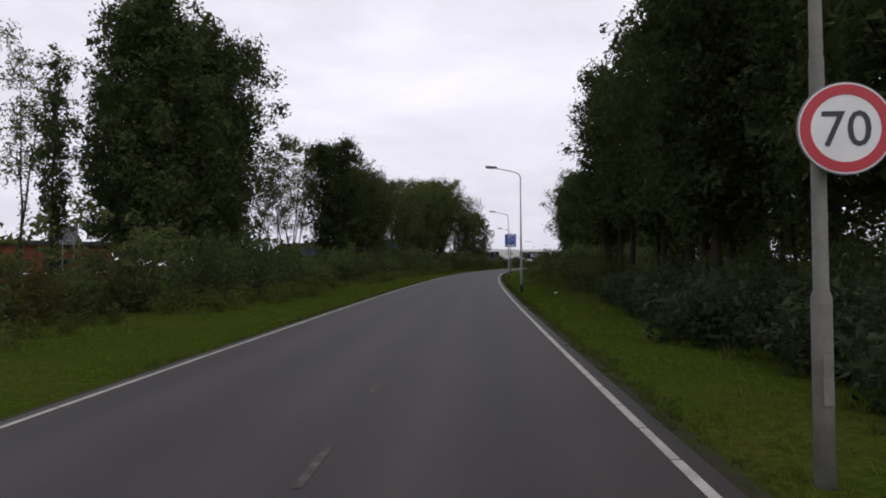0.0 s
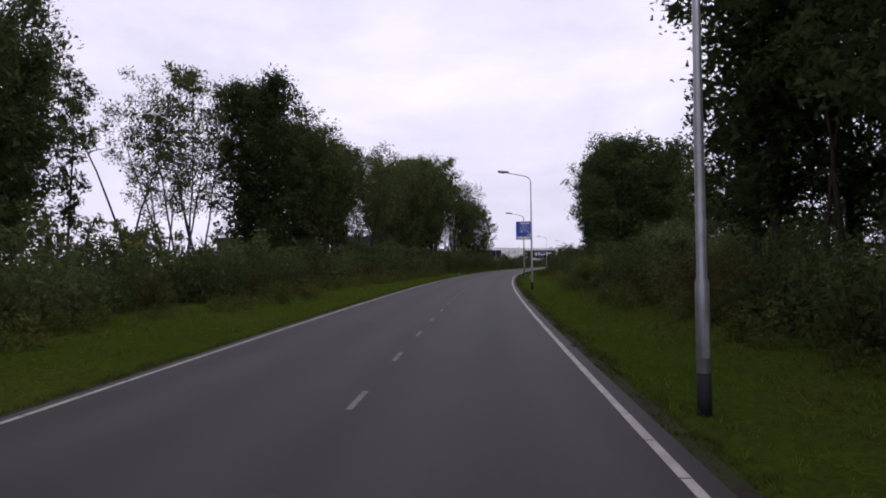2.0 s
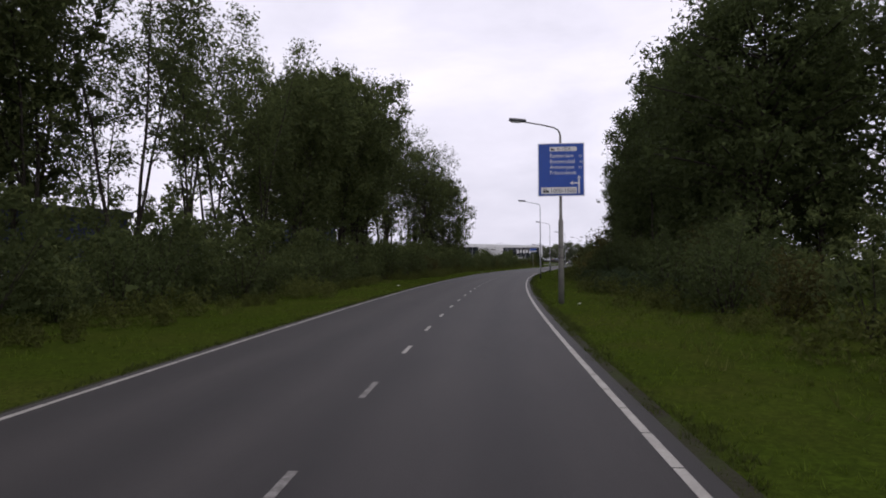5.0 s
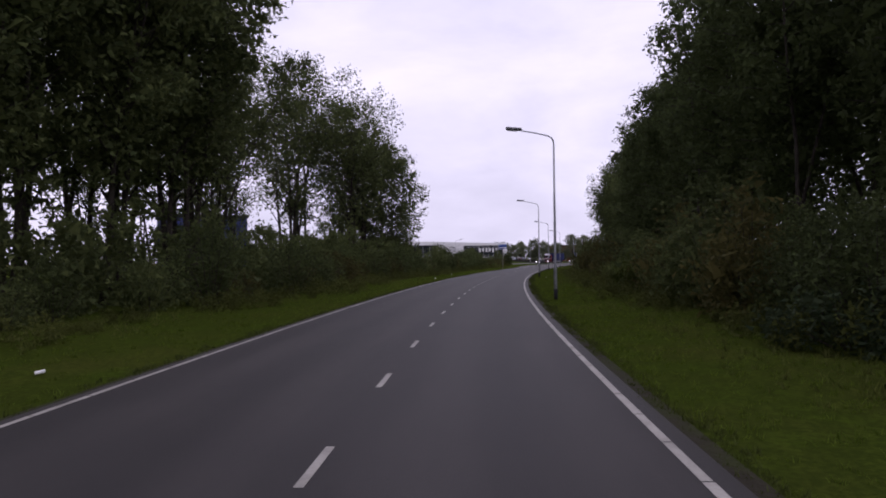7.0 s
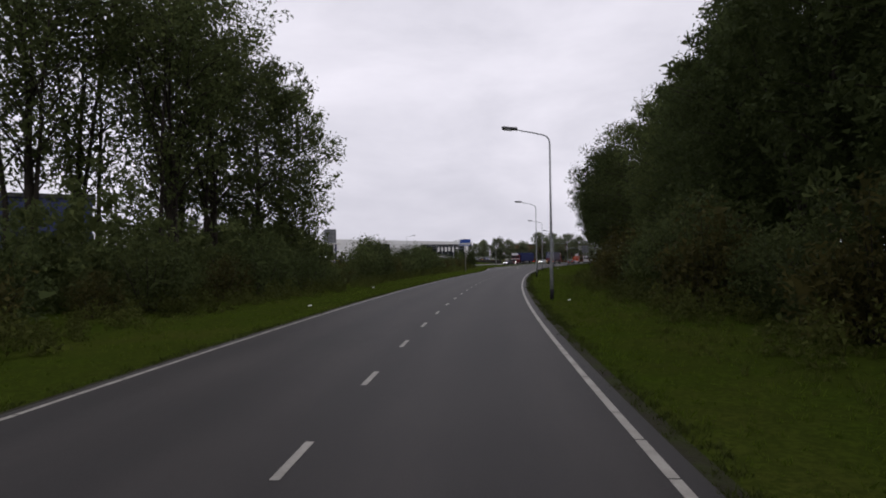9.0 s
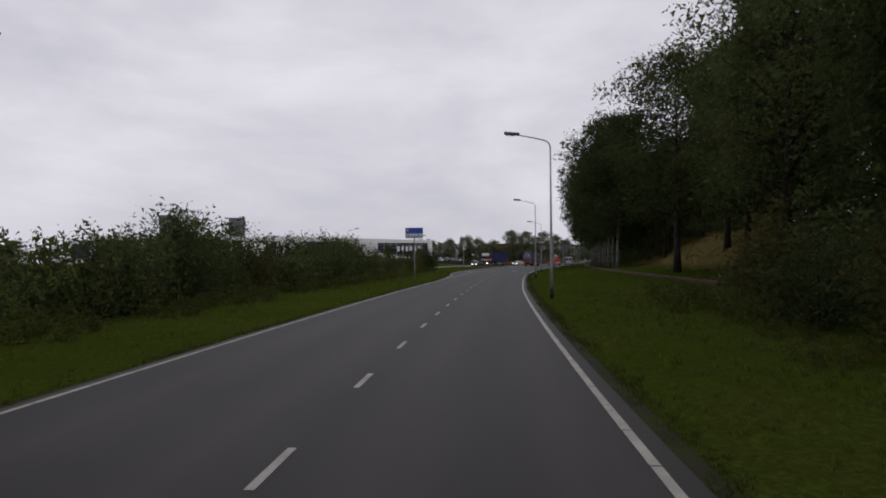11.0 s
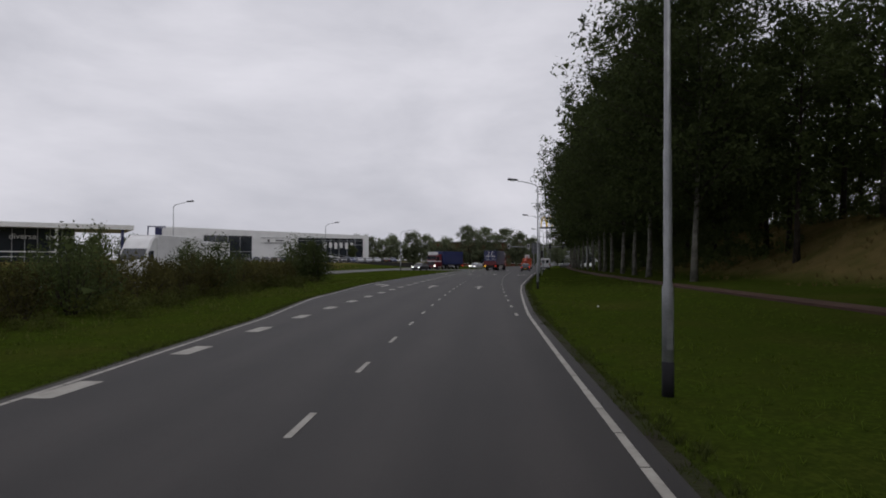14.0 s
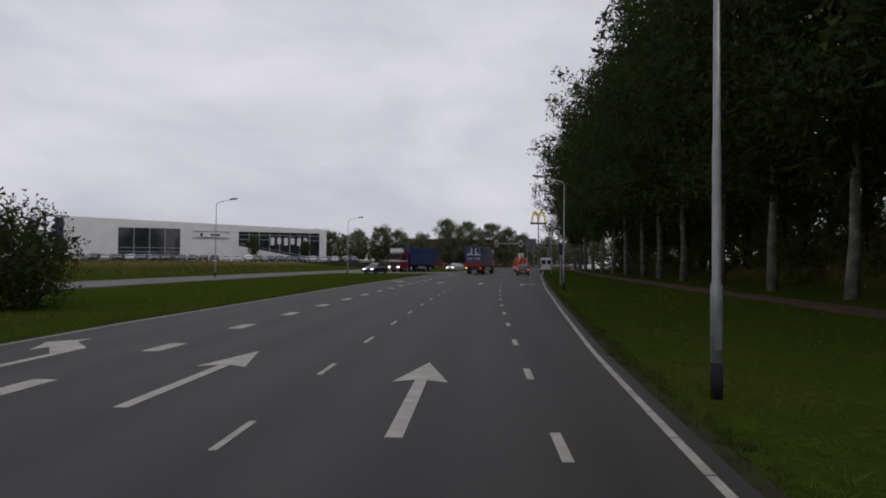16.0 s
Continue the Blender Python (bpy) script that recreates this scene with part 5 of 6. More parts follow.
def showroom():
    t = thing("car_showroom", wall_frame((11.0, 418.0), (61.2, 420.5)), "long low white car showroom with dark glazing", "building")
    lo, hi, D = -10.3, 50.4, 30.0
    top = lambda u: 11.65 - 0.0275 * (u + 10)
    w1, w2, zt = (0.2, 14.2), (28.0, 48.6), 9.3

    def wall_piece(bm, u0, u1, z0, z1=None):
        a, b = (top(u0), top(u1)) if z1 is None else (z1, z1)
        v = [bm.verts.new((u, y, z)) for y in (0, 0.4) for u, z in ((u0, z0), (u1, z0), (u1, b), (u0, a))]
        for f in ((0, 1, 2, 3), (7, 6, 5, 4), (0, 4, 5, 1), (1, 5, 6, 2), (2, 6, 7, 3), (3, 7, 4, 0)):
            bm.faces.new([v[i] for i in f])

    bm = bmesh.new()
    for u0, u1, z0 in ((lo, w1[0], 0), (w1[0], w1[1], zt), (w1[1], w2[0], 0), (w2[0], w2[1], 8.95), (w2[1], hi, 0)):
        wall_piece(bm, u0, u1, z0)
    wall_piece(bm, w1[0], w1[1], 0, 1.4)
    box(bm, lo, lo + 0.4, 0.4, D, 0, 11.4)
    box(bm, hi - 0.4, hi, 0.4, D, 0, 9.9)
    box(bm, lo + 0.4, hi - 0.4, D - 0.4, D, 0, 9.8)
    part("wall", bm, CLAD, t, "smooth white wall cladding")
    bm = bmesh.new()
    ramp = [(w2[0], 0.0), (w2[1], 0.0), (w2[1], 1.6), (w2[0], 5.3)]
    vs = [bm.verts.new((u, y, z)) for y in (0.05, 0.38) for u, z in ramp]
    for f in ((0, 1, 2, 3), (7, 6, 5, 4), (0, 4, 5, 1), (1, 5, 6, 2), (2, 6, 7, 3), (3, 7, 4, 0)):
        bm.faces.new([vs[i] for i in f])
    part("ramp_wall", bm, CLAD, t, "white sloping parapet")
    part("ramp_rail", tube(bmesh.new(), [(w2[0], 0.0, 5.9), (w2[1], 0.0, 2.2)], [0.06, 0.06], 6), GREYCLAD, t)
    part("roof", boxes((lo + 0.4, hi - 0.4, 0.4, D - 0.4, 9.2, 9.5)), ROOFDARK, t, "dark flat roof")
    for u0, u1, z0, z1, n in ((*w1, 1.4, zt, 4), (*w2, 1.2, 8.95, 8)):
        win = part("window", boxes((u0, u1, 0.3, 0.34, z0, z1)), GLASS, t, "dark tinted glazing")
        for k in range(n + 1):
            u = u0 + (u1 - u0) * k / n
            part("mullion", boxes((u - 0.09, u + 0.09, 0.16, 0.3, z0, z1)), GREYCLAD, win)
        for z in (3.4, 4.4) if n == 4 else (6.9, 8.1):
            part("transom", boxes((u0, u1, 0.18, 0.29, z, z + 0.14)), GREYCLAD, win)
    for k in range(6):
        u = 36 + 1.7 * k
        part("display_board", boxes((u, u + 0.9, 0.1, 0.15, 5.6 + 0.3 * (k % 2), 7.6)), SIGNWHITE, t)
    for z in (8.75, 7.15):
        part("name_rail", boxes((16.9, 26.0, -0.25, -0.1, z, z + 0.14)), GREYCLAD, t)
    part("name_panel", boxes((18.4, 24.6, -0.2, -0.05, 7.4, 8.5)), SIGNWHITE, t, "white name panel with dark bars")
    part("text_bar", boxes((21.2, 23.6, -0.25, -0.2, 7.75, 8.15)), INK, t)
    part("emblem", boxes((18.8, 19.4, -0.25, -0.2, 7.6, 8.3)), INK, t)
    part("entrance_frame", boxes((-15.2, -14.9, -0.2, 0.1, 0, 11.8), (-15.2, lo, -0.2, 0.1, 11.5, 11.8)), NAVY, t, "dark blue entrance frame")
    part("entrance_screen", boxes((-13.2, lo, 0.1, 0.6, 0, 11.4)), NAVY, t, "dark blue entrance screen")
    part("entrance_wing", boxes((lo - 0.9, lo + 0.9, -0.5, -0.06, 5.0, 11.2)), CLAD, t)
    return t


showroom()


def canopy_hall():
    t = thing("sales_hall", wall_frame((-38.5, 341.2), (4.0, 355.2)), "white roofed sales hall with dark glass front", "building")
    L, H = 44.0, 8.6
    part("roof", boxes((-1, L + 2, -2.5, 18, H - 0.9, H)), CLAD, t, "thick white roof edge")
    for u in (0, 11, 22, 33, 44):
        part("column", boxes((u - 0.25, u + 0.25, -2.2, -1.7, -0.2, H - 0.9)), NAVY if u == 44 else CLAD, t)
    glass = part("window", boxes((0, 36, 1.0, 1.06, 0.2, H - 0.9)), GLASS, t, "dark shop glazing")
    for k in range(19):
        part("mullion", boxes((2 * k - 0.06, 2 * k + 0.06, 0.9, 1.0, 0.2, H - 0.9)), GREYCLAD, glass)
    part("wall", boxes((0, 36, 1.2, 17, 0, H - 0.95)), GREYCLAD, t)
    part("side_panel", boxes((-6, 0, 0.5, 1, 0, H - 1)), CLAD, t, "white wall with a blue picture")
    part("picture", boxes((-5, -1, 0.45, 0.499, 3, 6.6)), P_BLUE, t)
    for word, u in (("diverse", 25.5), ("merken", 31.3)):
        part("lettering", lettering(word, 1.5, 0.02), SIGNWHITE, t, "white window lettering").location = (u, 0.85, 5.6)
    part("rail", boxes((14, 36, -1.5, -1.4, 3.1, 3.3), (14, 36, -1.5, -1.4, 2.2, 2.3)), SIGNWHITE, t)
    return t


canopy_hall()


def plain_hall(m, w, d, h, wall, label, doors=4):
    t = thing("industrial_hall", m, label, "building")
    part("wall", boxes((0, w, 0, d, 0, h)), wall, t)
    part("roof", boxes((-0.3, w + 0.3, -0.3, d + 0.3, h, h + 0.5)), ROOFDARK, t, "dark roof edge")
    for k in range(doors):
        u = w * (k + 0.5) / doors
        win = part("window", boxes((u - w / doors * 0.3, u + w / doors * 0.3, -0.08, 0, 1.0, h * 0.6)), GLASS, t)
        part("sill", boxes((u - w / doors * 0.32, u + w / doors * 0.32, -0.15, -0.08, 0.85, 1.0)), CLAD, win)
    return t


plain_hall(pose(94, 474, 0, 0, 0, -14), 40, 20, 9.5, BRICK, "far orange-brick hall with dark flat roof", 6)
plain_hall(pose(140, 500, 0, 0, 0, -20), 40, 20, 9.5, GREYCLAD, "far grey hall beyond the junction", 6)
x, y = at(104, -31)
plain_hall(pose(x, y, 0, 0, 0, 70), 13, 9, 5.2, NAVY, "low dark blue hall behind the tree belt", 3)
plain_hall(pose(-34, 214, 0, 0, 0, 22), 15, 10, 9.9, P_BLUE, "blue clad hall behind the hedge", 3)
plain_hall(pose(-52, 50, 0, 0, 0, 60), 22, 12, 4.2, BRICK, "low orange-red shed behind the tree belt", 5)


def billboard(m):
    t = thing("billboard", m, "dark advertising board with yellow lettering on two legs", "billboard")
    part("board", boxes((-1.6, 1.6, 0, 0.1, 3.9, 5.7), bevel=0.01), SIGNBACK, t, "dark grey board")
    part("panel", boxes((-1.4, 1.4, -0.02, 0.0, 4.1, 5.5)), DARKTRIM, t, "black panel")
    part("text_bar", boxes((-1.2, 1.1, -0.04, -0.02, 4.45, 5.0)), YELLOW, t, "orange-yellow lettering bar")
    for x in (-1.1, 1.1):
        part("leg", tube(bmesh.new(), [(x, 0.15, -0.3), (x, 0.15, 5.6)], [0.08, 0.08], 8), GALV, t)
    return t


billboard(pose(-36.5, 96.6, 0, 0, 0, 20))


# ---- vehicles ----
def wheel(parent, x, y, r, w, name="wheel"):
    seg = 12
    bm = bmesh.new()
    prof = [(0.62 * r, -w / 2), (0.93 * r, -w / 2), (r, -w * 0.35), (r, w * 0.35), (0.93 * r, w / 2), (0.62 * r, w / 2)]
    rings = [[bm.verts.new((px, q * math.cos(2 * math.pi * k / seg), q * math.sin(2 * math.pi * k / seg))) for k in range(seg)] for q, px in prof]
    for a, b in zip(rings, rings[1:]):
        for k in range(seg):
            bm.faces.new((a[k], a[(k + 1) % seg], b[(k + 1) % seg], b[k]))
    ob = part(name, bm, RUBBER, parent, smooth=True)
    ob.location = (x, y, r)
    bm = bmesh.new()
    tube(bm, [(-w * 0.42, 0, 0), (w * 0.42, 0, 0)], [0.63 * r, 0.63 * r], 16)
    part("rim", bm, CHROME, ob, smooth=True)
    return ob


def car(m, body, label, group="", tall=1.0, lit=None, length=4.3):
    """A hatchback: a lofted body, glass, bumpers, lamps and wheels; it drives towards +y."""
    t = thing("car", m, label, "car", group)
    h, L = 1.46 * tall, length / 2
    bm = bmesh.new()
    lower = [(-L, 0.32), (-L, 0.62), (-L + 0.06, 0.92), (L - 1.15, 0.95), (L - 0.25, 0.78), (L, 0.6), (L, 0.3), (L - 0.5, 0.2), (-L + 0.5, 0.2)]
    rings = []
    for x, k in ((-0.86, 0.93), (-0.8, 1.0), (0.8, 1.0), (0.86, 0.93)):
        rings.append([bm.verts.new((x, y * (0.985 if k < 1 else 1), 0.2 + (z - 0.2) * k)) for y, z in lower])
    n = len(lower)
    for a, b in zip(rings, rings[1:]):
        for k in range(n):
            bm.faces.new((a[k], b[k], b[(k + 1) % n], a[(k + 1) % n]))
    bm.faces.new(rings[0])
    bm.faces.new(rings[-1][::-1])
    roof = [(-L + 0.18, 0.92), (-L + 0.5, h - 0.08), (-L + 0.8, h), (L - 2.1, h), (L - 1.75, h - 0.06), (L - 1.05, 0.93)]
    rings = []
    for x, k in ((-0.62, 1.0), (0.62, 1.0)):
        rings.append([bm.verts.new((x * (1.28 if z < 1 else 1), y, z)) for y, z in roof])
    n = len(roof)
    bm.faces.new(rings[0])
    bm.faces.new(rings[1][::-1])
    for k in range(n - 1):
        bm.faces.new((rings[0][k], rings[1][k], rings[1][k + 1], rings[0][k + 1]))
    part("body", bm, body, t)
    def pane(name, pts):
        b = bmesh.new()
        f = b.faces.new([b.verts.new(p) for p in pts])
        r = bmesh.ops.extrude_face_region(b, geom=[f])
        nrm = f.normal if f.normal.length else Vector((0, 0, 1))
        b.normal_update()
        bmesh.ops.translate(b, vec=f.normal * 0.012, verts=[v for v in r["geom"] if isinstance(v, bmesh.types.BMVert)])
        part(name, b, GLASS, t, "dark window glass")
    pane("rear_window", [(-0.66, -L + 0.205, 0.97), (0.66, -L + 0.205, 0.97), (0.56, -L + 0.475, h - 0.12), (-0.56, -L + 0.475, h - 0.12)])
    pane("windscreen", [(0.68, L - 1.09, 0.98), (-0.68, L - 1.09, 0.98), (-0.57, L - 1.7, h - 0.11), (0.57, L - 1.7, h - 0.11)])
    for g in (-1, 1):
        pane("side_window", [(g * 0.755, -L + 0.5, 0.98), (g * 0.755, L - 1.3, 0.98), (g * 0.64, L - 1.85, h - 0.12), (g * 0.64, -L + 0.7, h - 0.12)][::g])
        part("tail_lamp", boxes((g * 0.7 - 0.11, g * 0.7 + 0.11, -L - 0.015, -L + 0.03, 0.66, 0.86), bevel=0.01), TAILLIGHT if lit == "rear" else REDLENS, t, "red tail lamp")
        part("headlight", boxes((g * 0.62 - 0.15, g * 0.62 + 0.15, L - 0.1, L + 0.015, 0.58, 0.7), bevel=0.01), HEADLIGHT if lit == "front" else LENS, t)
        part("mirror", boxes((g * 0.93 - 0.08, g * 0.93 + 0.08, L - 1.35, L - 1.25, 0.95, 1.07), bevel=0.02), body, t)
    part("rear_bumper", boxes((-0.84, 0.84, -L - 0.04, -L + 0.1, 0.3, 0.55), bevel=0.03), DARKTRIM if body is P_WHITE else body, t)
    part("front_bumper", boxes((-0.84, 0.84, L - 0.08, L + 0.04, 0.28, 0.5), bevel=0.03), DARKTRIM if body is P_WHITE else body, t)
    part("number_plate_blank", boxes((-0.26, 0.26, -L - 0.055, -L - 0.04, 0.4, 0.51)), YELLOW, t)
    for x in (-0.76, 0.76):
        for y in (-L + 0.8, L - 0.85):
            wheel(t, x, y, 0.31, 0.2)
    return t


def box_lorry(m, label, front_lit=False, cab_colour=P_RED, length=11.0):
    """A curtain-sided box on a chassis, with rear doors, and a cab in front of it."""
    t = thing("lorry", m, label, "lorry")
    part("cargo_box", boxes((-1.275, 1.275, 0, length, 1.15, 4.0), bevel=0.03), P_BLUE, t, "dark blue cargo box")
    for g in (-1, 1):
        d = part("rear_door", boxes((g * 0.63 - 0.61, g * 0.63 + 0.61, -0.05, 0.0, 1.25, 3.92), bevel=0.01), P_BLUE, t)
        for k in (-0.25, 0.25):
            part("lock_bar", tube(bmesh.new(), [(g * 0.63 + k, -0.07, 1.25), (g * 0.63 + k, -0.07, 3.9)], [0.018, 0.018], 6), CHROME, d)
        bm = bmesh.new()
        pts = [(g * (0.18 + 0.34 * math.cos(a)), -0.09, 3.42 + 0.36 * math.sin(a)) for a in (radians(q) for q in range(100, 261, 20))]
        pts = [(2 * g * 0.2 - 0 + p[0] * 1.0, p[1], p[2]) for p in pts]
        tube(bm, pts, [0.055] * len(pts), 6)
        part("emblem_arc", bm, SIGNWHITE, d, "white painted arc")
        part("text_bar", boxes((g * 0.55 - 0.45, g * 0.55 + 0.45, -0.065, -0.05, 2.78, 2.92)), SIGNWHITE, d)
        part("text_bar", boxes((g * 0.55 - 0.35, g * 0.55 + 0.4, -0.065, -0.05, 2.2, 2.28)), SIGNWHITE, d)
        part("tail_lamp", boxes((g * 1.05 - 0.14, g * 1.05 + 0.14, -0.1, 0.02, 0.78, 0.95), bevel=0.01), INDICATOR if g < 0 and not front_lit else TAILLIGHT, t)
    part("tail_lift", boxes((-1.25, 1.25, -0.14, -0.06, 1.0, 1.9), bevel=0.02), P_RED, t, "dark red tail lift")
    part("bumper", boxes((-1.2, 1.2, -0.05, 0.1, 0.5, 0.75), bevel=0.02), DARKTRIM, t)
    part("chassis", boxes((-0.45, 0.45, 0.2, length + 2.0, 0.75, 1.15)), DARKTRIM, t)
    part("side_guard", boxes((-1.25, -1.2, 3.5, length - 2, 0.55, 1.0), (1.2, 1.25, 3.5, length - 2, 0.55, 1.0)), CHROME, t)
    bm = bmesh.new()
    y0 = length + 0.35
    prism(bm, [(y0, 0.6), (y0, 3.1), (y0 + 0.5, 3.35), (y0 + 1.7, 3.1), (y0 + 2.15, 1.9), (y0 + 2.25, 0.5)], -1.22, 1.22)
    bmesh.ops.bevel(bm, geom=bm.edges[:], offset=0.06, segments=2, affect="EDGES")
    cab = part("cab", bm, cab_colour, t, "lorry cab")
    part("windscreen", boxes((-1.1, 1.1, y0 + 1.98, y0 + 2.06, 2.0, 2.9), bevel=0.02), GLASS, cab)
    part("sun_visor", boxes((-1.15, 1.15, y0 + 1.2, y0 + 1.85, 3.12, 3.8), bevel=0.06), P_WHITE, cab, "white roof spoiler")
    part("grille", boxes((-0.9, 0.9, y0 + 2.2, y0 + 2.28, 0.9, 1.7), bevel=0.02), DARKTRIM, cab)
    part("white_band", boxes((-1.24, 1.24, y0 + 0.2, y0 + 2.2, 1.72, 1.86)), P_WHITE, cab)
    for g in (-1, 1):
        part("headlight", boxes((g * 0.95 - 0.16, g * 0.95 + 0.16, y0 + 2.2, y0 + 2.3, 0.7, 0.9), bevel=0.02), HEADLIGHT if front_lit else LENS, cab)
        part("side_window", boxes((g * 1.21, g * 1.235, y0 + 0.9, y0 + 1.7, 2.0, 2.8)), GLASS, cab)
        part("mirror", boxes((g * 1.4 - 0.08, g * 1.4 + 0.08, y0 + 1.9, y0 + 2.0, 2.1, 2.7), bevel=0.02), DARKTRIM, cab)
    for y in (1.9, 3.2, length - 0.4, length + 1.4):
        for x in (-1.05, 1.05):
            wheel(t, x, y, 0.5, 0.34)
    return t


def van(m, label):
    t = thing("van", m, label, "van")
    bm = bmesh.new()
    prism(bm, [(-2.5, 0.4), (-2.55, 1.0), (-2.45, 2.45), (-2.3, 2.55), (1.0, 2.55), (1.5, 2.35), (2.0, 1.45), (2.6, 1.2), (2.7, 0.45)], -0.95, 0.95)
    bmesh.ops.bevel(bm, geom=bm.edges[:], offset=0.07, segments=2, affect="EDGES")
    part("body", bm, P_WHITE, t, "white van body")
    for g in (-1, 1):
        part("rear_door", boxes((g * 0.46 - 0.43, g * 0.46 + 0.43, -2.59, -2.55, 0.6, 2.35), bevel=0.01), P_WHITE, t)
        part("rear_window", boxes((g * 0.46 - 0.33, g * 0.46 + 0.33, -2.6, -2.59, 1.5, 2.15)), GLASS, t)
        part("tail_lamp", boxes((g * 0.9 - 0.06, g * 0.9 + 0.06, -2.6, -2.5, 0.9, 1.5)), REDLENS, t)
        part("headlight", boxes((g * 0.75 - 0.14, g * 0.75 + 0.14, 2.55, 2.72, 0.8, 1.05)), LENS, t)
        part("side_window", boxes((g * 0.95, g * 0.965, 0.6, 1.5, 1.5, 2.1)), GLASS, t)
    part("windscreen", boxes((-0.8, 0.8, 1.55, 1.9, 1.5, 2.2), bevel=0.05), GLASS, t)
    part("bumper", boxes((-0.93, 0.93, -2.68, -2.5, 0.4, 0.62), bevel=0.02), DARKTRIM, t)
    for x in (-0.85, 0.85):
        for y in (-1.6, 1.75):
            wheel(t, x, y, 0.34, 0.22)
    return t


def hoist_lorry(m, label):
    t = thing("aerial_lift_lorry", m, label, "lorry")
    part("platform", boxes((-1.15, 1.15, -3.0, 1.4, 0.75, 1.0), bevel=0.02), P_ORANGE, t, "orange flat bed")
    part("cab", boxes((-1.1, 1.1, 1.5, 3.2, 0.6, 2.6), bevel=0.12), P_ORANGE, t, "orange cab")
    part("windscreen", boxes((-0.95, 0.95, 3.18, 3.22, 1.6, 2.35)), GLASS, t)
    part("locker", boxes((-1.15, -0.4, -2.8, 1.2, 1.0, 1.8), (0.4, 1.15, -2.8, 1.2, 1.0, 1.7), bevel=0.03), P_ORANGE, t)
    part("turret", tube(bmesh.new(), [(0, 0.4, 1.0), (0, 0.4, 2.0)], [0.42, 0.36], 12), P_ORANGE, t)
    part("boom", tube(bmesh.new(), [(0, 0.4, 1.9), (-0.35, -2.6, 1.75)], [0.17, 0.15], 8), P_ORANGE, t)
    part("jib", tube(bmesh.new(), [(-0.35, -2.6, 1.75), (0.15, 0.2, 3.0), (0.2, 0.9, 3.05)], [0.14, 0.12, 0.1], 8), P_ORANGE, t)
    part("basket", boxes((-0.5, 0.6, 0.9, 1.6, 2.6, 2.68), (-0.5, 0.6, 0.9, 0.94, 2.68, 3.5), (-0.5, 0.6, 1.56, 1.6, 2.68, 3.5)), P_WHITE, t, "white work basket")
    part("tail_board", boxes((-1.15, 1.15, -3.12, -3.0, 0.55, 0.95), bevel=0.01), P_WHITE, t, "red and white tail board")
    for g in (-1, 1):
        part("tail_lamp", boxes((g * 0.9 - 0.12, g * 0.9 + 0.12, -3.16, -3.1, 0.65, 0.8)), TAILLIGHT, t)
    for x in (-0.95, 0.95):
        for y in (-1.9, 2.2):
            wheel(t, x, y, 0.42, 0.28)
    return t


def white_lorry(m, label, cab=True):
    """A white parked lorry: box body, and a cab where it has one; it faces -x."""
    t = thing("white_lorry", m, label, "lorry")
    part("cargo_box", boxes((0, 9.0, -1.25, 1.25, 1.0, 3.9), bevel=0.05), P_WHITE, t, "plain white cargo box")
    part("skirt", boxes((2.0, 6.0, -1.2, 1.2, 0.55, 1.0), bevel=0.04), P_WHITE, t, "white side skirt")
    part("seam", boxes((4.5, 4.53, -1.256, -1.25, 1.1, 3.8)), GREYCLAD, t)
    for q in ((3.6, 6.6), (6.9, 7.7)):
        part("text_bar", boxes((q[0], q[1], -1.262, -1.25, 2.5, 2.78)), GREYCLAD, t)
    if cab:
        bm = bmesh.new()
        for y, inset in ((-1.2, 0.0), (1.2, 0.0)):
            [bm.verts.new((x, y, z)) for x, z in ((-2.35, 0.45), (-2.4, 1.2), (-2.15, 1.75), (-1.55, 2.75), (-0.95, 3.45), (-0.2, 3.85), (-0.1, 3.85), (-0.1, 0.45))]
        bm.verts.ensure_lookup_table()
        n = len(bm.verts) // 2
        bm.faces.new(bm.verts[:n])
        bm.faces.new(bm.verts[n:][::-1])
        for k in range(n):
            bm.faces.new([bm.verts[k], bm.verts[n + k], bm.verts[n + (k + 1) % n], bm.verts[(k + 1) % n]])
        bmesh.ops.recalc_face_normals(bm, faces=bm.faces[:])
        bmesh.ops.bevel(bm, geom=bm.edges[:], offset=0.1, segments=2, affect="EDGES")
        c = part("cab", bm, P_WHITE, t, "white sloping cab with roof deflector")
        side = bmesh.new()
        prism(side, [(-1.23, 1.75), (-1.23, 2.55), (-1.19, 2.55), (-1.19, 1.75)], -1.5, -0.75)
        part("side_window", side, GLASS, c)
        screen = bmesh.new()
        slab(screen, [(-0.52, -1.02), (0.52, -1.02), (0.52, 1.02), (-0.52, 1.02)], 0.0, 0.02)
        w = part("windscreen", screen, GLASS, c)
        w.matrix_local = pose(-1.86, 0, 2.27, 0, -59, 0)
        for y in (-1.32, 1.32):
            part("mirror", boxes((-1.75, -1.65, y - 0.09, y + 0.09, 1.9, 2.45), bevel=0.02), DARKTRIM, c)
        for y in (-0.9, 0.9):
            part("headlight", boxes((-2.43, -2.33, y - 0.18, y + 0.18, 0.7, 0.92), bevel=0.02), LENS, c)
    part("chassis", boxes((0, 9, -0.5, 0.5, 0.6, 1.0)), DARKTRIM, t)
    for x in (1.2, 6.6, 7.8):
        for y in (-1.0, 1.0):
            w = wheel(t, x, y, 0.48, 0.3)
            w.rotation_euler = (0, 0, radians(90))
    return t


def on_road(s, d, turn=0.0):
    return pose(*at(s, d), 0.0, 0, 0, heading(s) + turn)


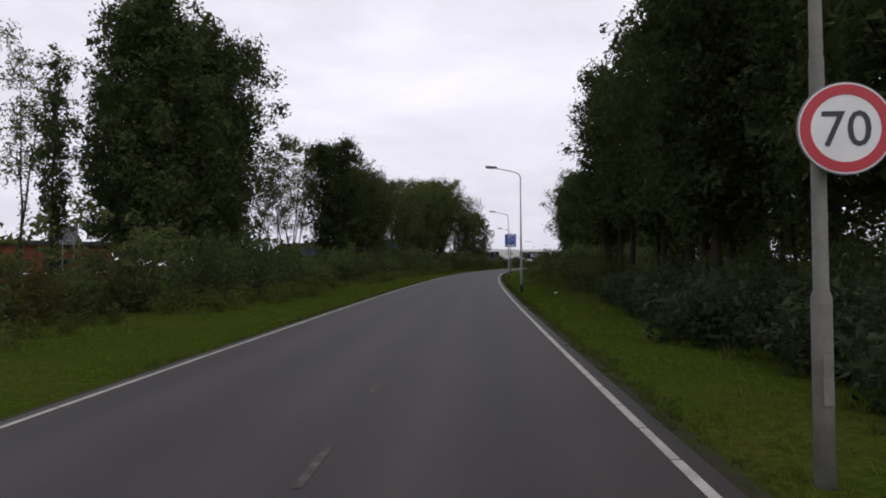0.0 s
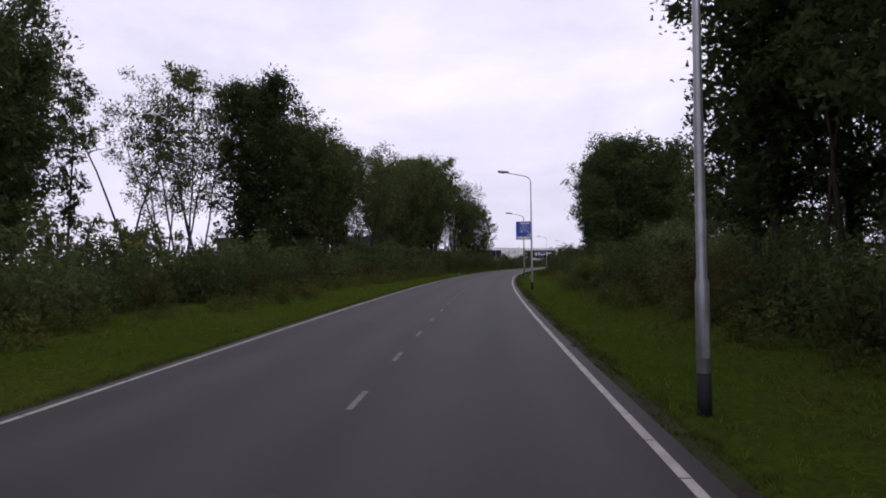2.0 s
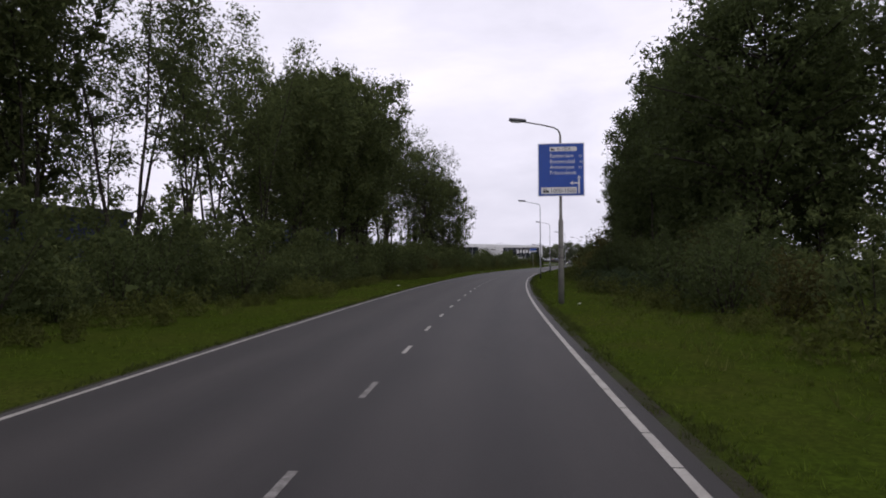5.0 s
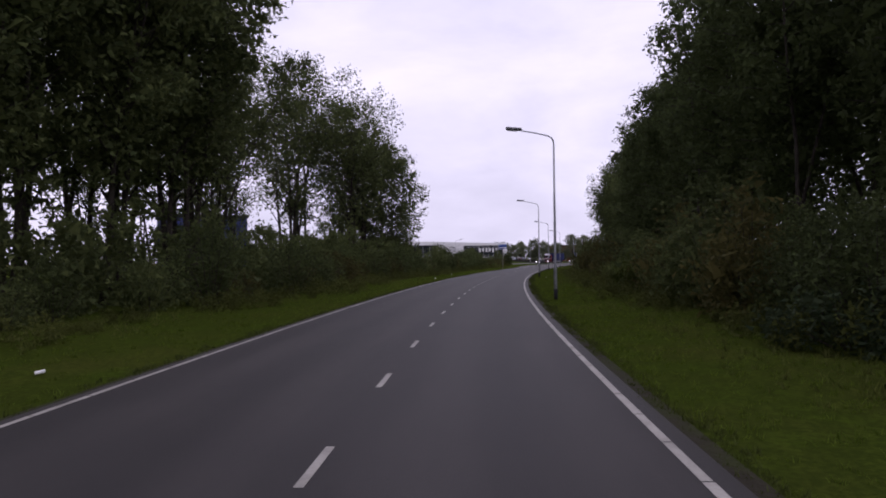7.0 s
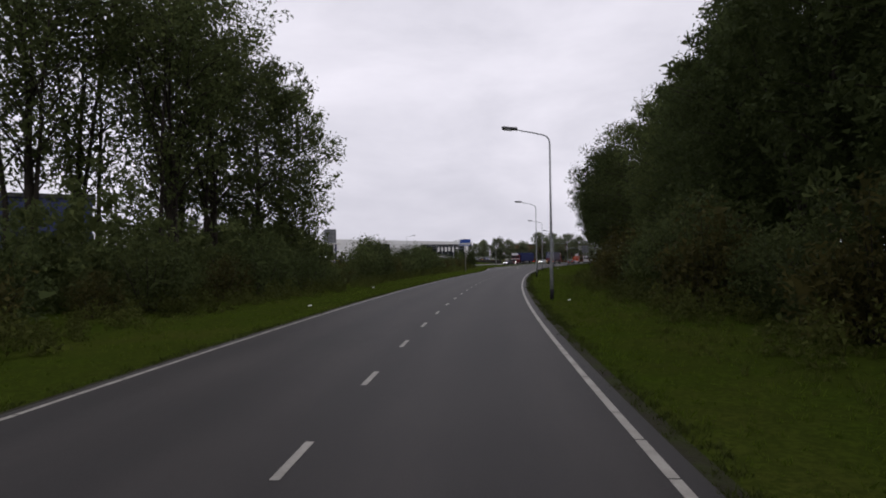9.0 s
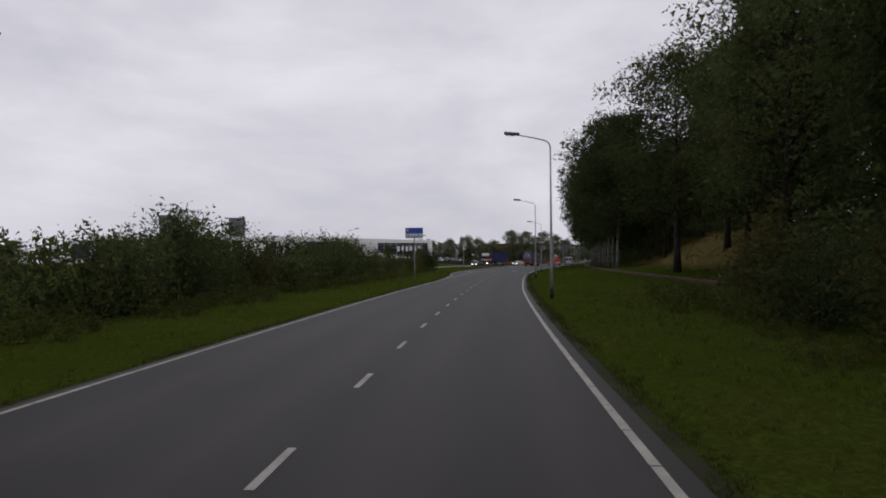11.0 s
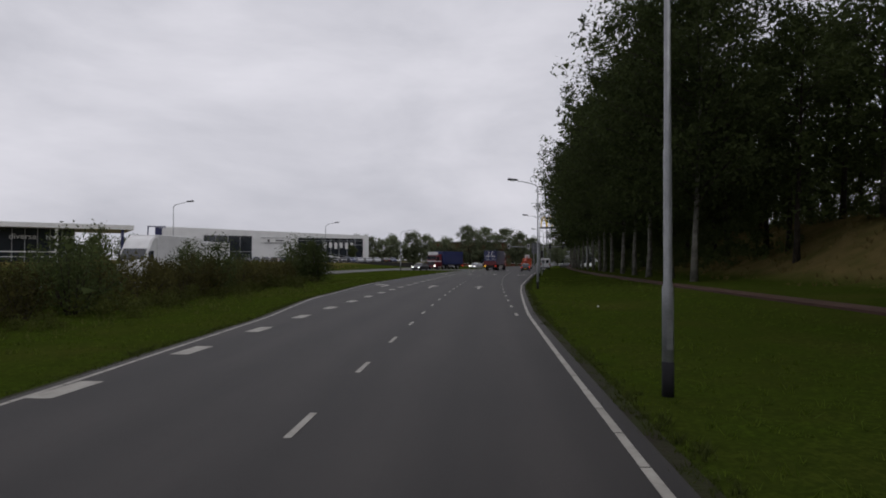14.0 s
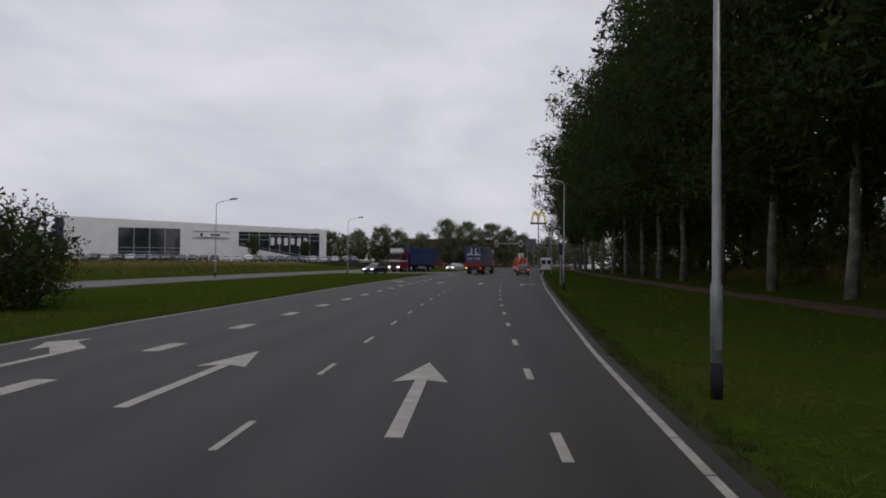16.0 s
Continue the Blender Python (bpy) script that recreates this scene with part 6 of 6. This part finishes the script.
box_lorry(on_road(337, -1.9, -4.5), "dark blue box lorry with red tail lift waiting at the junction")
box_lorry(on_road(352.0, -10.8, 152), "oncoming lorry with red and white cab and blue box", True, length=7.4)
hoist_lorry(on_road(362, 4.3), "orange lorry with a folded aerial work platform")
car(on_road(333, 5.3), P_BLACK, "dark hatchback seen from behind on the road", lit="rear")
van(on_road(351, 8.9), "white panel van ahead on the road")
car(on_road(331, -14.9, 165), P_BLACK, "oncoming black car with lit headlights", lit="front")
car(on_road(364, -8.4, 160), P_SILVER, "oncoming silver car at the junction", lit="front")
car(on_road(392, 14.0, 40), P_BLACK, "dark car on the far side road")
car(on_road(398, 20.0, 60), P_WHITE, "white car on the far side road")
car(on_road(404, 26.0, 60), P_SILVER, "silver car on the far side road")
white_lorry(pose(*at(266.8, -26.6), 0.0, 0, 0, heading(270) + 90) @ Matrix.Diagonal((0.82, 1, 1.0, 1)), "white lorry with streamlined cab on the opposite carriageway")
white_lorry(pose(*at(274.7, -26.6), 0.0, 0, 0, heading(275) + 90) @ Matrix.Diagonal((0.55, 1, 0.93, 1)), "white box trailer behind the lorry", False)

rnd3 = random.Random(12)
m0 = wall_frame((11.0, 418.0), (61.2, 420.5))
parked = {}
for k in range(58):
    row, u = (0, 2.45 * k - 14) if k < 29 else (1, 2.45 * (k - 29) - 14)
    colour = rnd3.choice((P_BLACK, P_BLACK, P_DKBLUE, P_SILVER, P_BLACK, P_DKBLUE, P_SILVER, P_WHITE, P_BLACK))
    m = m0 @ pose(u + rnd3.uniform(-0.15, 0.15), -6.5 - 10.5 * row + rnd3.uniform(-0.3, 0.3), 1.35, 0, 0, rnd3.choice((180, 180, 0)) + rnd3.uniform(-4, 4))
    if colour.name not in parked:
        parked[colour.name] = car(m, colour, {P_BLACK: "black", P_SILVER: "silver", P_DKBLUE: "dark blue", P_WHITE: "white"}[colour] + " car parked before the showroom", "cars parked before the showroom")
    else:
        copy_thing(parked[colour.name], m)
yard = boxes((-20, 60, -22, -0.1, -0.5, 1.35))
ob = part("pavement", yard, ASPHALT)
ob.matrix_world = m0
tagged(ob, "paved car park in front of the showroom", "car park", kind="structure")
for u, v in ((31.5, -5), (44.5, -5), (-22, -34), (-12, -40), (-30, -44)):
    q = m0 @ Vector((u, v, 0.0))
    m = pose(q.x, q.y, 1.25, 0, 0, 40 * u) @ Matrix.Scale(0.85 if v > -10 else 1.0, 4)
    if "small" not in SPECIES:
        SPECIES["small"] = BUILD["small"](m)
    else:
        copy_thing(SPECIES["small"], m)


def arch_sign(m):
    """A tall pole with two yellow arches over a bar."""
    t = thing("pole_sign", m, "tall pole sign with two yellow arches", "sign")
    part("pole", tube(bmesh.new(), [(0, 0, -0.3), (0, 0, 15.4)], [0.35, 0.28], 12), SIGNBACK, t)
    part("bar", boxes((-4.2, 4.2, -0.4, 0.4, 15.3, 15.95), bevel=0.05), DARKTRIM, t)
    for g in (-1, 1):
        bm = bmesh.new()
        pts = [(g * 1.75 - 1.65 * math.cos(a), 0, 15.9 + 3.9 * math.sin(a)) for a in np.linspace(0, math.pi, 13)]
        tube(bm, pts, [0.4] * 13, 8)
        part("arch", bm, YELLOW, t, "yellow arch", smooth=True)
    return t


arch_sign(pose(138.5, 454, 0, 0, 0, -16) @ Matrix.Diagonal((0.68, 0.68, 1.0, 1)))


def gantry(m):
    t = thing("signal_gantry", m, "steel traffic light gantry across the junction", "traffic light")
    for xx in (0, 14.5):
        part("post", tube(bmesh.new(), [(xx, 0, -0.3), (xx, 0, 6.2)], [0.13, 0.11], 10), GALV, t)
    part("beam", tube(bmesh.new(), [(-7.5, 0, 6.0), (14.5, 0, 6.0)], [0.1, 0.1], 8), GALV, t)
    for xx in (-7.0, -1.5, 4.5, 8, 12):
        s = part("signal_head", boxes((xx - 0.18, xx + 0.18, -0.25, -0.02, 5.5, 6.6), bevel=0.03), DARKTRIM, t)
        part("backing", boxes((xx - 0.32, xx + 0.32, -0.02, 0.01, 5.35, 6.75)), SIGNWHITE if xx < 3 else DARKTRIM, s)
    return t


gantry(on_road(384, 5.0))
first_signal = thing("traffic_signal", on_road(300, right_line(300) + 1.3), "slim signal post beside the road", "traffic light")
part("post", tube(bmesh.new(), [(0, 0, -0.2), (0, 0, 3.4)], [0.05, 0.05], 10), GALV, first_signal)
part("signal_head", boxes((-0.15, 0.15, -0.2, 0.0, 2.4, 3.3), bevel=0.03), DARKTRIM, first_signal)
